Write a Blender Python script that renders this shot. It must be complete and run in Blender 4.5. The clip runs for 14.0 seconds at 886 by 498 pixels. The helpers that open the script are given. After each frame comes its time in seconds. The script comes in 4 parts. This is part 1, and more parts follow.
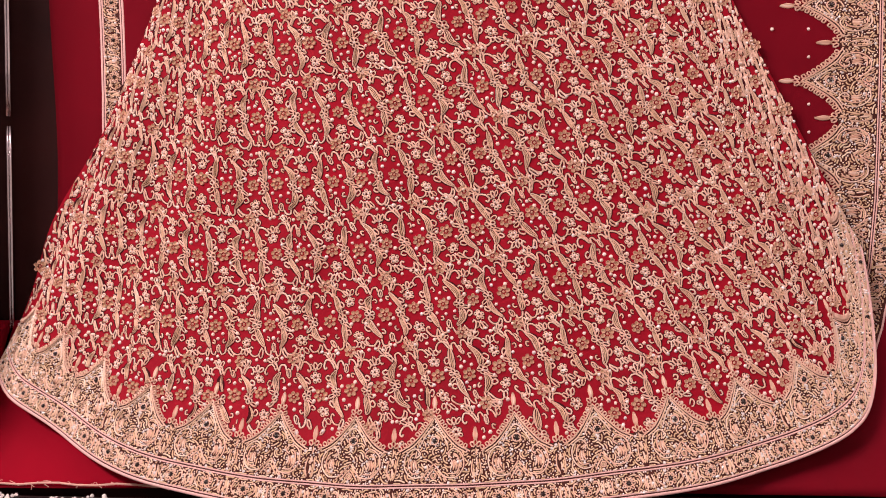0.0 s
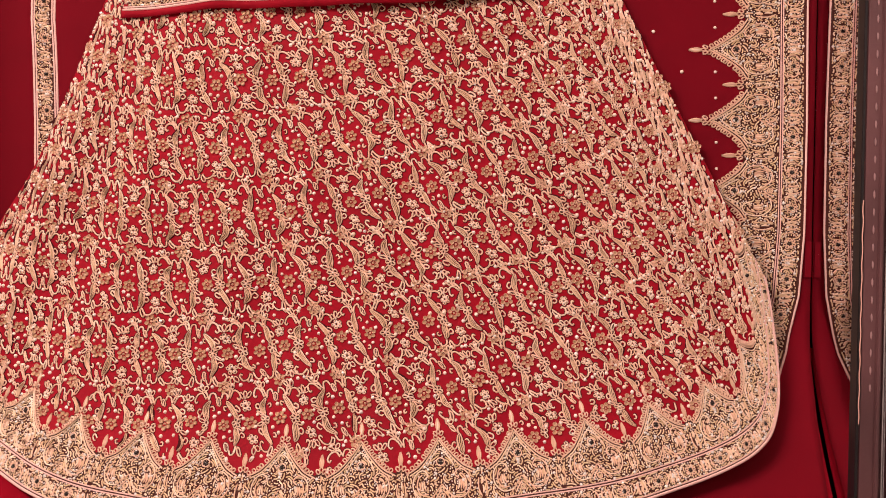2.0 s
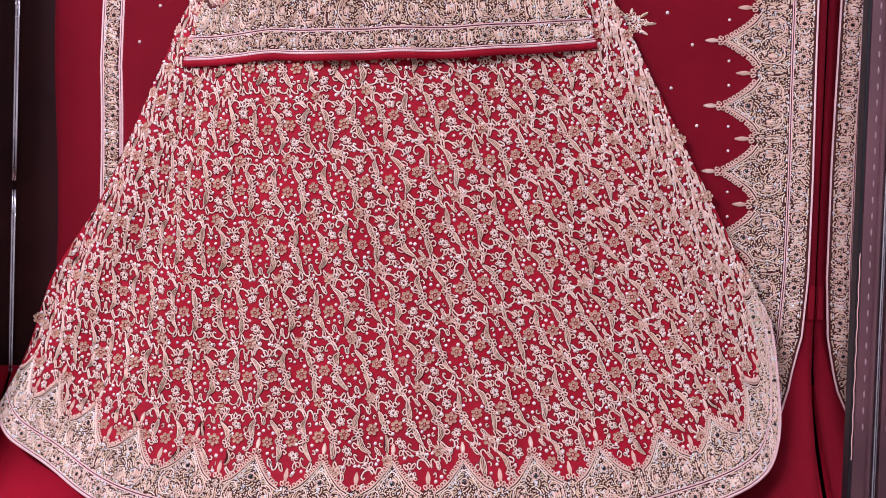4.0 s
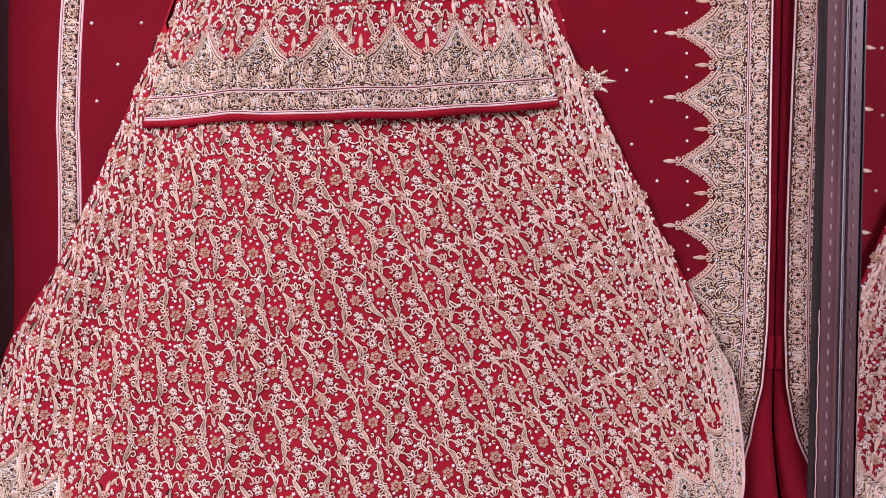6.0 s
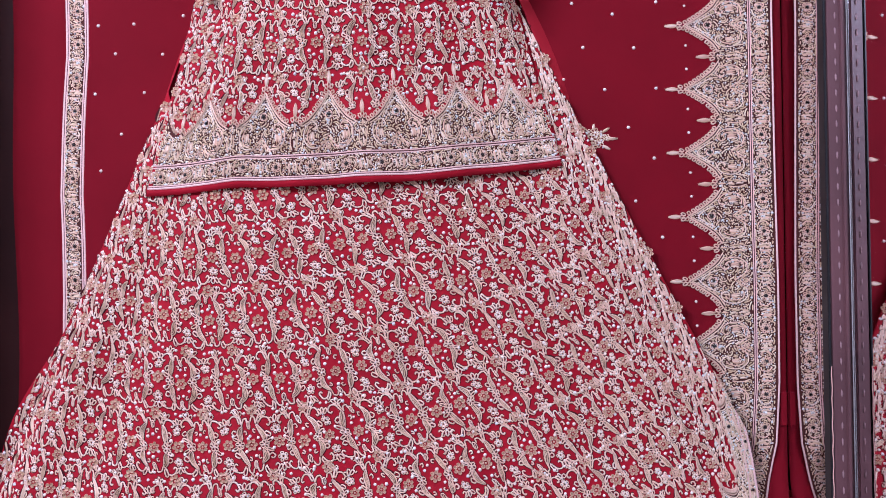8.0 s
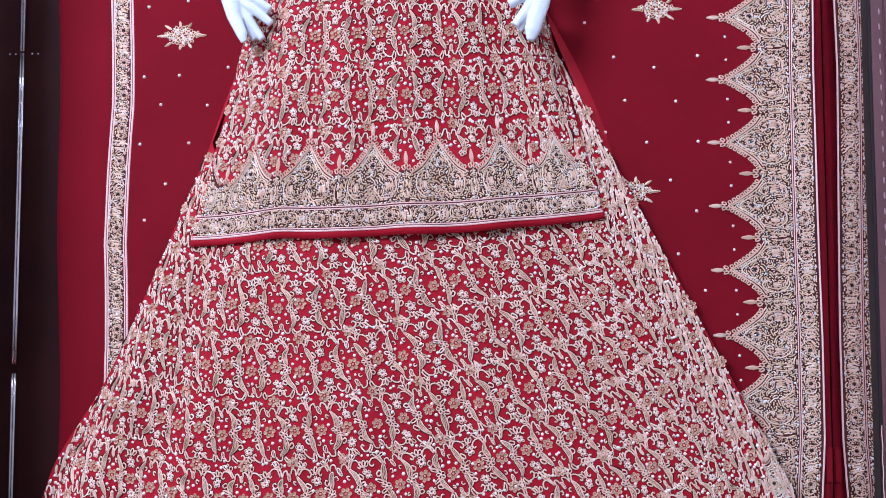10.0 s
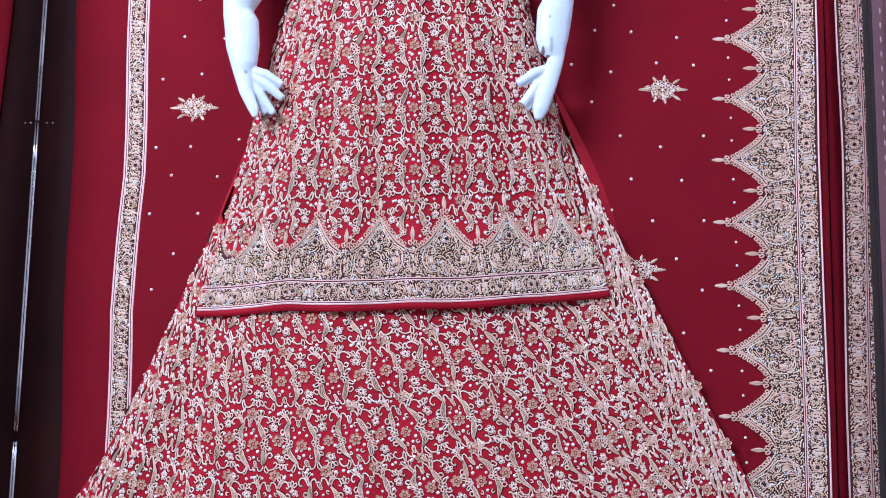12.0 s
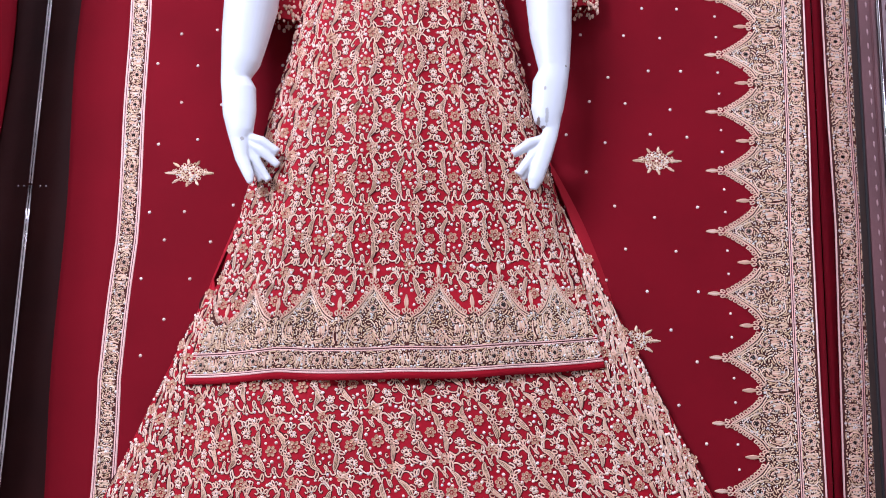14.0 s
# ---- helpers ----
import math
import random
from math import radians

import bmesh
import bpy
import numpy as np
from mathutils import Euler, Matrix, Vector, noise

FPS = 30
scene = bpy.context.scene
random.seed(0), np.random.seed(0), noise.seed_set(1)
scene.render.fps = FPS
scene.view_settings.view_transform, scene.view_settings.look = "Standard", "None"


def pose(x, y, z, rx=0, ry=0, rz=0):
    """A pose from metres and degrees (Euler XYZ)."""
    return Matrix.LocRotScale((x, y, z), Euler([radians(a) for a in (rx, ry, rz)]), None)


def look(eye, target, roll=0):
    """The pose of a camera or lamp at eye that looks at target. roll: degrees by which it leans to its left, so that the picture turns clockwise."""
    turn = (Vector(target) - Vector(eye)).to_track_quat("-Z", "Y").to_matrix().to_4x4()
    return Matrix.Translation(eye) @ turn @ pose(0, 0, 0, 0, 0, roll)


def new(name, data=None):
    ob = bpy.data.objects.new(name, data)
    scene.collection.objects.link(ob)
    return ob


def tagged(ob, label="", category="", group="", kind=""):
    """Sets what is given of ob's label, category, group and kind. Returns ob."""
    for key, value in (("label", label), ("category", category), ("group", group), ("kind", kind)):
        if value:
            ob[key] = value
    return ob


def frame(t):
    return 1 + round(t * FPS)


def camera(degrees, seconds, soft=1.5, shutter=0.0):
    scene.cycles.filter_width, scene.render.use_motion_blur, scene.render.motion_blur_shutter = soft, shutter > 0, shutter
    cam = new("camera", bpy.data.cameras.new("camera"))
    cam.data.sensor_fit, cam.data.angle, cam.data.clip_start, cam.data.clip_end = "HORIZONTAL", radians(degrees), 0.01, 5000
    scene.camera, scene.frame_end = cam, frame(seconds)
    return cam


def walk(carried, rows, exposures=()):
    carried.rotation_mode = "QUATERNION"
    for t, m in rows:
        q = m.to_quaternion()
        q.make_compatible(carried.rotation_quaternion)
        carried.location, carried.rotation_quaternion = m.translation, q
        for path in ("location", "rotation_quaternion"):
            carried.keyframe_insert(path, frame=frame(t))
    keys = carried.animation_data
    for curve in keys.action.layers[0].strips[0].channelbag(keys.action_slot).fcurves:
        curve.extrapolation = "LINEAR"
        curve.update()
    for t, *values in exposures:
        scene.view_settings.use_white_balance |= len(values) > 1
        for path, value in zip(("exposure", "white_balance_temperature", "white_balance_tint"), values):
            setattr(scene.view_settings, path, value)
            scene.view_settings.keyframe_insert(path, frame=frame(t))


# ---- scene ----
cam = camera(50.0, 14.0, soft=1.0)
PATH = [
    (0, (0.103, -1.504, 0.482), (-0.081, 0.487, 0.439), -0.4),
    (0.5, (0.108, -1.509, 0.486), (-0.086, 0.481, 0.462), -0.6),
    (1, (0.119, -1.513, 0.49), (-0.07, 0.478, 0.467), -0.5),
    (1.5, (0.131, -1.525, 0.496), (-0.009, 0.47, 0.476), -0.2),
    (2, (0.133, -1.555, 0.496), (0.068, 0.444, 0.499), -0.4),
    (2.5, (0.141, -1.602, 0.502), (0.038, 0.395, 0.541), -0.1),
    (3, (0.185, -1.65, 0.528), (-0.003, 0.341, 0.526), 1.0),
    (3.2, (0.177, -1.661, 0.523), (0.006, 0.332, 0.535), 1.2),
    (5.3, (0.095, -1.692, 0.629), (0.047, 0.307, 0.643), -0.0),
    (5.5, (0.093, -1.691, 0.636), (0.071, 0.309, 0.659), 0.1),
    (6, (0.088, -1.692, 0.639), (0.091, 0.308, 0.665), -0.1),
    (6.5, (0.084, -1.687, 0.635), (0.069, 0.312, 0.658), -0.5),
    (7, (0.104, -1.684, 0.642), (0.097, 0.315, 0.702), -0.8),
    (7.5, (0.113, -1.684, 0.651), (0.098, 0.314, 0.746), -1.0),
    (8, (0.098, -1.684, 0.668), (0.08, 0.313, 0.789), -1.4),
    (10.3, (0.044, -1.687, 0.706), (-0.005, 0.302, 0.915), -0.8),
    (10.5, (0.049, -1.688, 0.711), (-0.011, 0.299, 0.932), -0.8),
    (11, (0.051, -1.692, 0.726), (-0.015, 0.293, 0.966), -0.5),
    (11.5, (0.051, -1.695, 0.736), (-0.004, 0.284, 1.016), -0.3),
    (12, (0.049, -1.694, 0.737), (-0.006, 0.282, 1.041), 0.1),
    (12.5, (0.047, -1.69, 0.739), (-0.005, 0.28, 1.076), 0.4),
    (13, (0.039, -1.686, 0.741), (-0.019, 0.28, 1.1), 0.3),
    (13.5, (0.036, -1.687, 0.747), (-0.004, 0.275, 1.13), 0.7),
    (14, (0.038, -1.689, 0.754), (0.008, 0.265, 1.181), 0.6),
]
EXPOSURES = [
    (0.0, -0.11, 7250, 40), (1.0, -0.11, 7200, 38), (2.0, -0.07, 8200, 35), (2.5, -0.04, 7700, 33), (3.0, -0.02, 6350, 31), (3.2, -0.01, 6050, 30),
    (5.5, 0.03, 4950, 24), (6.0, 0.03, 5450, 25), (6.5, 0.03, 5500, 23), (7.0, 0.03, 5100, 21), (7.5, 0.03, 5500, 22), (8.0, 0.03, 4880, 20),
    (10.5, 0.05, 4700, 13), (11.0, 0.05, 4620, 12), (12.5, 0.05, 4560, 10), (13.0, 0.04, 5400, 16), (13.5, 0.03, 6000, 21), (14.0, 0.01, 5250, 18),
]
walk(cam, [(t, look(eye, target, roll)) for t, eye, target, roll in PATH], EXPOSURES)

# ---- light: white ceiling panels of the shop ----
world = bpy.data.worlds.new("world")
world.use_nodes = True
scene.world = world
world.node_tree.nodes["Background"].inputs[0].default_value = (0.9, 0.95, 1.0, 1)
world.node_tree.nodes["Background"].inputs[1].default_value = 0.12


def panel_light(x, y, z, sx, sy, watts, colour, target):
    data = bpy.data.lights.new("ceiling_panel", "AREA")
    data.shape, data.size, data.size_y, data.energy, data.color = "RECTANGLE", sx, sy, watts, colour
    ob = new("ceiling_panel", data)
    ob.matrix_world = look((x, y, z), target)
    return ob


panel_light(0.1, -1.00, 2.62, 1.2, 0.25, 8, (1.0, 0.97, 0.96), (0.0, -0.35, 0.4))
panel_light(-1.60, -2.30, 2.40, 1.2, 0.30, 99, (1.0, 0.97, 0.96), (0.0, -0.2, 0.3))


# ---- materials ----
def material(name, colour, rough=0.6, metal=0.0, island=None, grain=0.0, grain_scale=900.0, stain=0.0, spec=0.5, sheen=0.0, alpha=1.0):
    m = bpy.data.materials.new(name)
    m.use_nodes = True
    nt = m.node_tree
    b = nt.nodes["Principled BSDF"]
    b.inputs["Base Color"].default_value = (*colour, 1)
    b.inputs["Roughness"].default_value = rough
    b.inputs["Metallic"].default_value = metal
    b.inputs["Specular IOR Level"].default_value = spec
    b.inputs["Alpha"].default_value = alpha
    if sheen:
        b.inputs["Sheen Weight"].default_value = sheen
        b.inputs["Sheen Roughness"].default_value = 0.4
        b.inputs["Sheen Tint"].default_value = (*colour, 1)
    link = nt.links.new
    last = None
    geo = nt.nodes.new("ShaderNodeTexCoord")
    if island:
        info = nt.nodes.new("ShaderNodeNewGeometry")
        ramp = nt.nodes.new("ShaderNodeValToRGB")
        while len(ramp.color_ramp.elements) < len(island):
            ramp.color_ramp.elements.new(0.5)
        for n, c in enumerate(island):
            ramp.color_ramp.elements[n].position = n / max(1, len(island) - 1)
            ramp.color_ramp.elements[n].color = (*c, 1)
        link(info.outputs["Random Per Island"], ramp.inputs[0])
        last = ramp.outputs[0]
    if stain:
        ns = nt.nodes.new("ShaderNodeTexNoise")
        ns.inputs["Scale"].default_value = 5.0
        ns.inputs["Detail"].default_value = 5.0
        link(geo.outputs["Object"], ns.inputs["Vector"])
        mr = nt.nodes.new("ShaderNodeMapRange")
        mr.inputs[1].default_value, mr.inputs[2].default_value = 0.3, 0.7
        mr.inputs[3].default_value, mr.inputs[4].default_value = 1 - stain, 1 + stain
        link(ns.outputs["Fac"], mr.inputs[0])
        mul = nt.nodes.new("ShaderNodeVectorMath")
        mul.operation = "SCALE"
        if last:
            link(last, mul.inputs[0])
        else:
            mul.inputs[0].default_value = colour
        link(mr.outputs[0], mul.inputs["Scale"])
        last = mul.outputs[0]
    if last:
        link(last, b.inputs["Base Color"])
    if grain:
        gn = nt.nodes.new("ShaderNodeTexNoise")
        gn.inputs["Scale"].default_value = grain_scale
        gn.inputs["Detail"].default_value = 3.0
        link(geo.outputs["Object"], gn.inputs["Vector"])
        bump = nt.nodes.new("ShaderNodeBump")
        bump.inputs["Strength"].default_value = grain
        bump.inputs["Distance"].default_value = 0.001
        link(gn.outputs["Fac"], bump.inputs["Height"])
        link(bump.outputs[0], b.inputs["Normal"])
    return m


RED_CLOTH = material("red_georgette", (0.166, 0.0029, 0.0092), 0.85, grain=0.35, grain_scale=1400, stain=0.12, spec=0.10)
SKIRT_RED = material("red_raw_silk", (0.325, 0.0034, 0.0135), 0.65, grain=0.4, grain_scale=1200, stain=0.15, spec=0.15)
LEDGE_RED = material("red_felt", (0.310, 0.0055, 0.0160), 0.9, grain=0.5, grain_scale=1000, stain=0.12, spec=0.08)
NET_RED = material("red_net", (0.46, 0.012, 0.026), 0.7, alpha=0.75, spec=0.2)
# The cloth is red; shade between border threads is put into this dark maroon.
GAP_SHADE = material("maroon_gap_shade", (0.070, 0.018, 0.013), 0.8, grain=0.4, stain=0.2, spec=0.2)
ZARI = material("rose_gold_zari", (0.8, 0.58, 0.46), 0.36, 0.12, grain=0.6, grain_scale=1500, spec=0.5,
                island=[(0.72, 0.45, 0.31), (0.86, 0.56, 0.41), (0.92, 0.63, 0.49), (0.80, 0.54, 0.36), (0.96, 0.76, 0.62)])
SILK_ZARI = material("pale_rose_silk_thread", (0.9, 0.66, 0.56), 0.36, 0.06, grain=0.7, grain_scale=1500, spec=0.5,
                     island=[(0.78, 0.47, 0.33), (0.90, 0.58, 0.44), (0.94, 0.64, 0.50), (0.86, 0.57, 0.40), (0.96, 0.74, 0.60)])
LEAF_GOLD = material("dull_gold_leaf_filling", (0.75, 0.5, 0.38), 0.42, 0.15, grain=0.8, grain_scale=1300, spec=0.5,
                     island=[(0.64, 0.42, 0.26), (0.80, 0.54, 0.37), (0.86, 0.60, 0.43), (0.72, 0.49, 0.31)])
# Dark edge shade round the raised threads, put in as a maroon underlay.
THREAD_SHADE = material("dark_maroon_thread_shade", (0.050, 0.0040, 0.0060), 0.8, grain=0.4, grain_scale=1300, spec=0.15)
ZARI_GOLD = material("tan_gold_zari", (0.7, 0.53, 0.38), 0.36, 0.16, grain=0.6, grain_scale=1500, spec=0.5,
                     island=[(0.64, 0.44, 0.26), (0.78, 0.56, 0.36), (0.86, 0.64, 0.46), (0.70, 0.51, 0.30), (0.95, 0.79, 0.61)])
PIPING = material("pink_gold_cord", (0.86, 0.54, 0.48), 0.45, 0.0, grain=0.6, grain_scale=1300, spec=0.5)
PETAL = material("antique_gold_petal", (0.50, 0.31, 0.18), 0.42, 0.2, grain=0.9, grain_scale=1200, spec=0.5, stain=0.15)
PEARL = material("pearl_bead", (0.9, 0.78, 0.68), 0.28, 0.0, spec=0.6, island=[(0.93, 0.80, 0.70), (0.88, 0.72, 0.60), (0.95, 0.88, 0.82)])
SEQUIN = material("silver_sequin", (0.96, 0.94, 0.91), 0.16, 0.25, spec=0.8)
GEM = material("dark_stone", (0.02, 0.012, 0.012), 0.12, 0.0, spec=0.7)
MIRROR = material("mirror_glass", (0.80, 0.76, 0.77), 0.025, 1.0)
CHROME = material("chrome_trim", (0.85, 0.85, 0.87), 0.10, 1.0)
DARK_BOARD = material("dark_brown_board", (0.029, 0.0066, 0.0058), 0.6, grain=0.3, grain_scale=60, stain=0.3, spec=0.12)
POST_WOOD = material("dark_carved_wood", (0.105, 0.040, 0.042), 0.5, grain=0.6, grain_scale=140, stain=0.3, spec=0.5)
BLACK_RUBBER = material("black_gasket", (0.008, 0.006, 0.007), 0.5)
WHITE_PLASTIC = material("white_gloss_paint", (0.66, 0.68, 0.72), 0.32, grain=0.08, grain_scale=220, stain=0.03, spec=0.45)
WALL_PAINT = material("cream_wall_paint", (0.72, 0.68, 0.64), 0.8, grain=0.2, grain_scale=80, stain=0.05)
FLOOR_TILE = material("grey_floor_tile", (0.20, 0.18, 0.17), 0.35, grain=0.1, grain_scale=60, stain=0.15)
FRINGE = material("cream_loose_thread", (0.75, 0.42, 0.34), 0.8)


def worn_spots(m, spots):
    """Bare grey-brown filler where the paint has chipped off: ellipsoids of given middle and half-axes."""
    nt = m.node_tree
    b = nt.nodes["Principled BSDF"]
    link = nt.links.new
    where = nt.nodes.new("ShaderNodeTexCoord").outputs["Object"]
    ragged = nt.nodes.new("ShaderNodeTexNoise")
    ragged.inputs["Scale"].default_value = 260.0
    link(where, ragged.inputs["Vector"])
    last = b.inputs["Base Color"].links[0].from_socket
    for middle, half, colour in spots:
        off = nt.nodes.new("ShaderNodeVectorMath")
        off.operation = "SUBTRACT"
        link(where, off.inputs[0])
        off.inputs[1].default_value = middle
        div = nt.nodes.new("ShaderNodeVectorMath")
        div.operation = "DIVIDE"
        link(off.outputs[0], div.inputs[0])
        div.inputs[1].default_value = half
        far = nt.nodes.new("ShaderNodeVectorMath")
        far.operation = "LENGTH"
        link(div.outputs[0], far.inputs[0])
        add = nt.nodes.new("ShaderNodeMath")
        link(far.outputs["Value"], add.inputs[0])
        link(ragged.outputs["Fac"], add.inputs[1])
        fac = nt.nodes.new("ShaderNodeMapRange")
        fac.inputs[1].default_value, fac.inputs[2].default_value = 1.25, 1.55
        fac.inputs[3].default_value, fac.inputs[4].default_value = 1.0, 0.0
        link(add.outputs[0], fac.inputs[0])
        mix = nt.nodes.new("ShaderNodeMix")
        mix.data_type = "RGBA"
        link(fac.outputs[0], mix.inputs[0])
        link(last, mix.inputs[6])
        mix.inputs[7].default_value = (*colour, 1)
        last = mix.outputs[2]
    link(last, b.inputs["Base Color"])


worn_spots(WHITE_PLASTIC, (((0.177, -0.13, 1.322), (0.003, 0.03, 0.008), (0.20, 0.15, 0.13)), ((0.185, -0.13, 1.312), (0.005, 0.03, 0.003), (0.18, 0.14, 0.13)),
                           ((0.191, -0.13, 1.330), (0.0035, 0.03, 0.017), (0.42, 0.42, 0.42)), ((0.188, -0.13, 1.380), (0.003, 0.03, 0.004), (0.40, 0.38, 0.36)),
                           ((0.226, -0.12, 1.424), (0.0025, 0.03, 0.0025), (0.30, 0.28, 0.26)), ((-0.335, -0.13, 1.287), (0.0035, 0.03, 0.004), (0.40, 0.38, 0.36))))


# ---- mesh helpers ----
def quad_mesh(name, verts, quads, mat, smooth=True):
    me = bpy.data.meshes.new(name)
    verts = np.asarray(verts, dtype=np.float32)
    quads = np.asarray(quads, dtype=np.int32)
    me.vertices.add(len(verts))
    me.vertices.foreach_set("co", verts.ravel())
    me.loops.add(quads.size)
    me.loops.foreach_set("vertex_index", quads.ravel())
    me.polygons.add(len(quads))
    me.polygons.foreach_set("loop_start", np.arange(0, quads.size, 4, dtype=np.int32))
    me.polygons.foreach_set("use_smooth", np.full(len(quads), smooth))
    me.update(calc_edges=True)
    me.validate()
    me.materials.append(mat)
    return me


def mesh_part(name, me, parent=None, label=""):
    ob = new(name, me)
    ob.parent = parent
    return tagged(ob, label)


def part(name, bm, mat, parent=None, label="", smooth=False):
    me = bpy.data.meshes.new(name)
    bm.normal_update()
    bm.to_mesh(me)
    bm.free()
    me.materials.append(mat)
    if smooth:
        me.polygons.foreach_set("use_smooth", np.full(len(me.polygons), True))
    return mesh_part(name, me, parent, label)


def box(x0, x1, y0, y1, z0, z1, bevel=0.0, lean=None):
    bm = bmesh.new()
    bmesh.ops.create_cube(bm, size=1)
    for v in bm.verts:
        v.co = Vector((x0 + (v.co.x + 0.5) * (x1 - x0), y0 + (v.co.y + 0.5) * (y1 - y0), z0 + (v.co.z + 0.5) * (z1 - z0)))
    if bevel:
        bmesh.ops.bevel(bm, geom=bm.edges[:], offset=bevel, segments=2, affect="EDGES")
    if lean:
        for v in bm.verts:
            v.co.x += lean(v.co.z, v.co.y)
    return bm


def tube(bm, pts, radii, sides=12):
    rings = []
    pts = [Vector(p) for p in pts]
    for n, p in enumerate(pts):
        d = (pts[min(n + 1, len(pts) - 1)] - pts[max(n - 1, 0)]).normalized()
        a = Vector((1, 0.001, 0.002)) if n == 0 and abs(d.x) < 0.9 else Vector((0, 0, 1)) if n == 0 else rings_a
        a = (a - d * a.dot(d)).normalized()
        rings_a = a
        b = d.cross(a)
        r = radii[n]
        ra, rb = r if isinstance(r, tuple) else (r, r)
        rings.append([bm.verts.new(p + a * ra * math.cos(k * math.tau / sides) + b * rb * math.sin(k * math.tau / sides)) for k in range(sides)])
    for r0, r1 in zip(rings, rings[1:]):
        for k in range(sides):
            bm.faces.new((r0[k], r0[(k + 1) % sides], r1[(k + 1) % sides], r1[k]))
    bm.faces.new(rings[0][::-1])
    bm.faces.new(rings[-1])
    return bm


def grid_sheet(name, fx, nu, nv, mat, thick=0.0015):
    """A cloth sheet from fx(u, v) with u, v in 0..1, with a back layer behind it."""
    u, v = np.meshgrid(np.linspace(0, 1, nu), np.linspace(0, 1, nv))
    front = np.stack(fx(u.ravel(), v.ravel()), axis=1)
    back = front + np.array([0, thick, 0])
    i = (np.arange(nv - 1)[:, None] * nu + np.arange(nu - 1)[None]).ravel()
    q = np.stack([i, i + 1, i + nu + 1, i + nu], axis=1)
    n = nu * nv
    rim = np.concatenate([np.arange(nu), np.arange(1, nv) * nu + nu - 1, (nv - 1) * nu + np.arange(nu - 1)[::-1], np.arange(1, nv - 1)[::-1] * nu])
    nxt = np.roll(rim, -1)
    side = np.stack([rim, rim + n, nxt + n, nxt], axis=1)
    return quad_mesh(name, np.concatenate([front, back]), np.concatenate([q, q[:, ::-1] + n, side]), mat)


# ---- the niche: back board, side mirrors, ledge, and the shop round it ----
def mirror_x(z, y=0.0):
    """The right mirror leans outwards a little towards its top."""
    return 0.675 + 0.030 * (z - 0.51)


def front_mirror_x(z, y):
    """The mirror panel before the post opens outwards towards the shop."""
    return mirror_x(z) + 0.0335 + 0.172 * (-0.214 - y)


def slope_y(z):
    """How far the red-covered ledge stands out from the back board at height z."""
    return -0.008 - 0.142 * np.clip((0.36 - np.asarray(z, dtype=float)) / 0.26, 0, 1.1) ** 1.5


tagged(part("wall_back", box(-0.80, 0.80, 0.0, 0.05, 0.0, 2.72), DARK_BOARD), "dark brown board behind the hung red cloth", "wall", kind="structure")
tagged(part("wall_left", box(-2.3, -2.2, -3.4, 0.05, 0.0, 2.72), WALL_PAINT), "plain cream painted shop wall", "wall", kind="structure")
tagged(part("wall_right", box(2.2, 2.3, -3.4, 0.05, 0.0, 2.72), WALL_PAINT), "plain cream painted shop wall", "wall", kind="structure")
tagged(part("wall_front", box(-2.3, 2.3, -3.5, -3.4, 0.0, 2.72), WALL_PAINT), "plain cream painted shop wall", "wall", kind="structure")
tagged(part("wall_side_left", box(-2.2, -0.80, 0.0, 0.05, 0.0, 2.72), DARK_BOARD), "dark brown board beside the niche", "wall", kind="structure")
tagged(part("wall_side_right", box(0.80, 2.2, 0.0, 0.05, 0.0, 2.72), DARK_BOARD), "dark brown board beside the niche", "wall", kind="structure")
tagged(part("floor", box(-2.3, 2.3, -3.5, 0.05, -0.06, 0.0), FLOOR_TILE), "grey tiled shop floor", "floor", kind="structure")
tagged(part("ceiling", box(-2.3, 2.3, -3.5, 0.05, 2.72, 2.80), WALL_PAINT), "plain white shop ceiling", "ceiling", kind="structure")

right_mirror = tagged(new("wall_mirror"), "tall mirror panel lining the side of the display niche", "mirror", "niche mirrors")
part("glass", box(0.0, 0.006, -0.188, -0.002, 0.02, 2.4, lean=mirror_x), MIRROR, right_mirror)
part("backing_board", box(0.0075, 0.02, -0.188, -0.002, 0.02, 2.4, lean=mirror_x), DARK_BOARD, right_mirror)
front_mirror = tagged(new("wall_mirror"), "tall mirror panel opening outwards beside the carved post", "mirror", "niche mirrors")
part("glass", box(0.0, 0.006, -0.62, -0.214, 0.02, 2.4, lean=front_mirror_x), MIRROR, front_mirror)
part("backing_board", box(0.0075, 0.02, -0.62, -0.214, 0.02, 2.4, lean=front_mirror_x), DARK_BOARD, front_mirror)
left_mirror = tagged(new("wall_mirror"), "tall mirror panel beside the dark bare board edge", "mirror", "niche mirrors")
part("glass", box(-0.758, -0.752, -0.20, -0.002, 0.02, 2.4), MIRROR, left_mirror)
part("backing_board", box(-0.774, -0.7595, -0.20, -0.002, 0.02, 2.4), DARK_BOARD, left_mirror)

# carved dark post standing in the joint of the two mirror panels
post = tagged(new("niche_post"), "dark carved wooden post with a dashed groove", "post")
part("shaft", box(0.0, 0.031, -0.212, -0.190, 0.0, 2.4, 0.002, mirror_x), POST_WOOD, post)
part("bead_strip", box(0.021, 0.028, -0.2155, -0.2110, 0.0, 2.4, 0.0015, mirror_x), POST_WOOD, post)
part("edge_strip", box(0.0312, 0.0332, -0.2150, -0.196, 0.0, 2.4, 0.0006, mirror_x), CHROME, post, "dull bright metal edge strip")
part("black_edge", box(-0.0045, -0.0002, -0.2135, -0.1895, 0.0, 2.4, 0.001, mirror_x), BLACK_RUBBER, post, "black rubber edge strip")
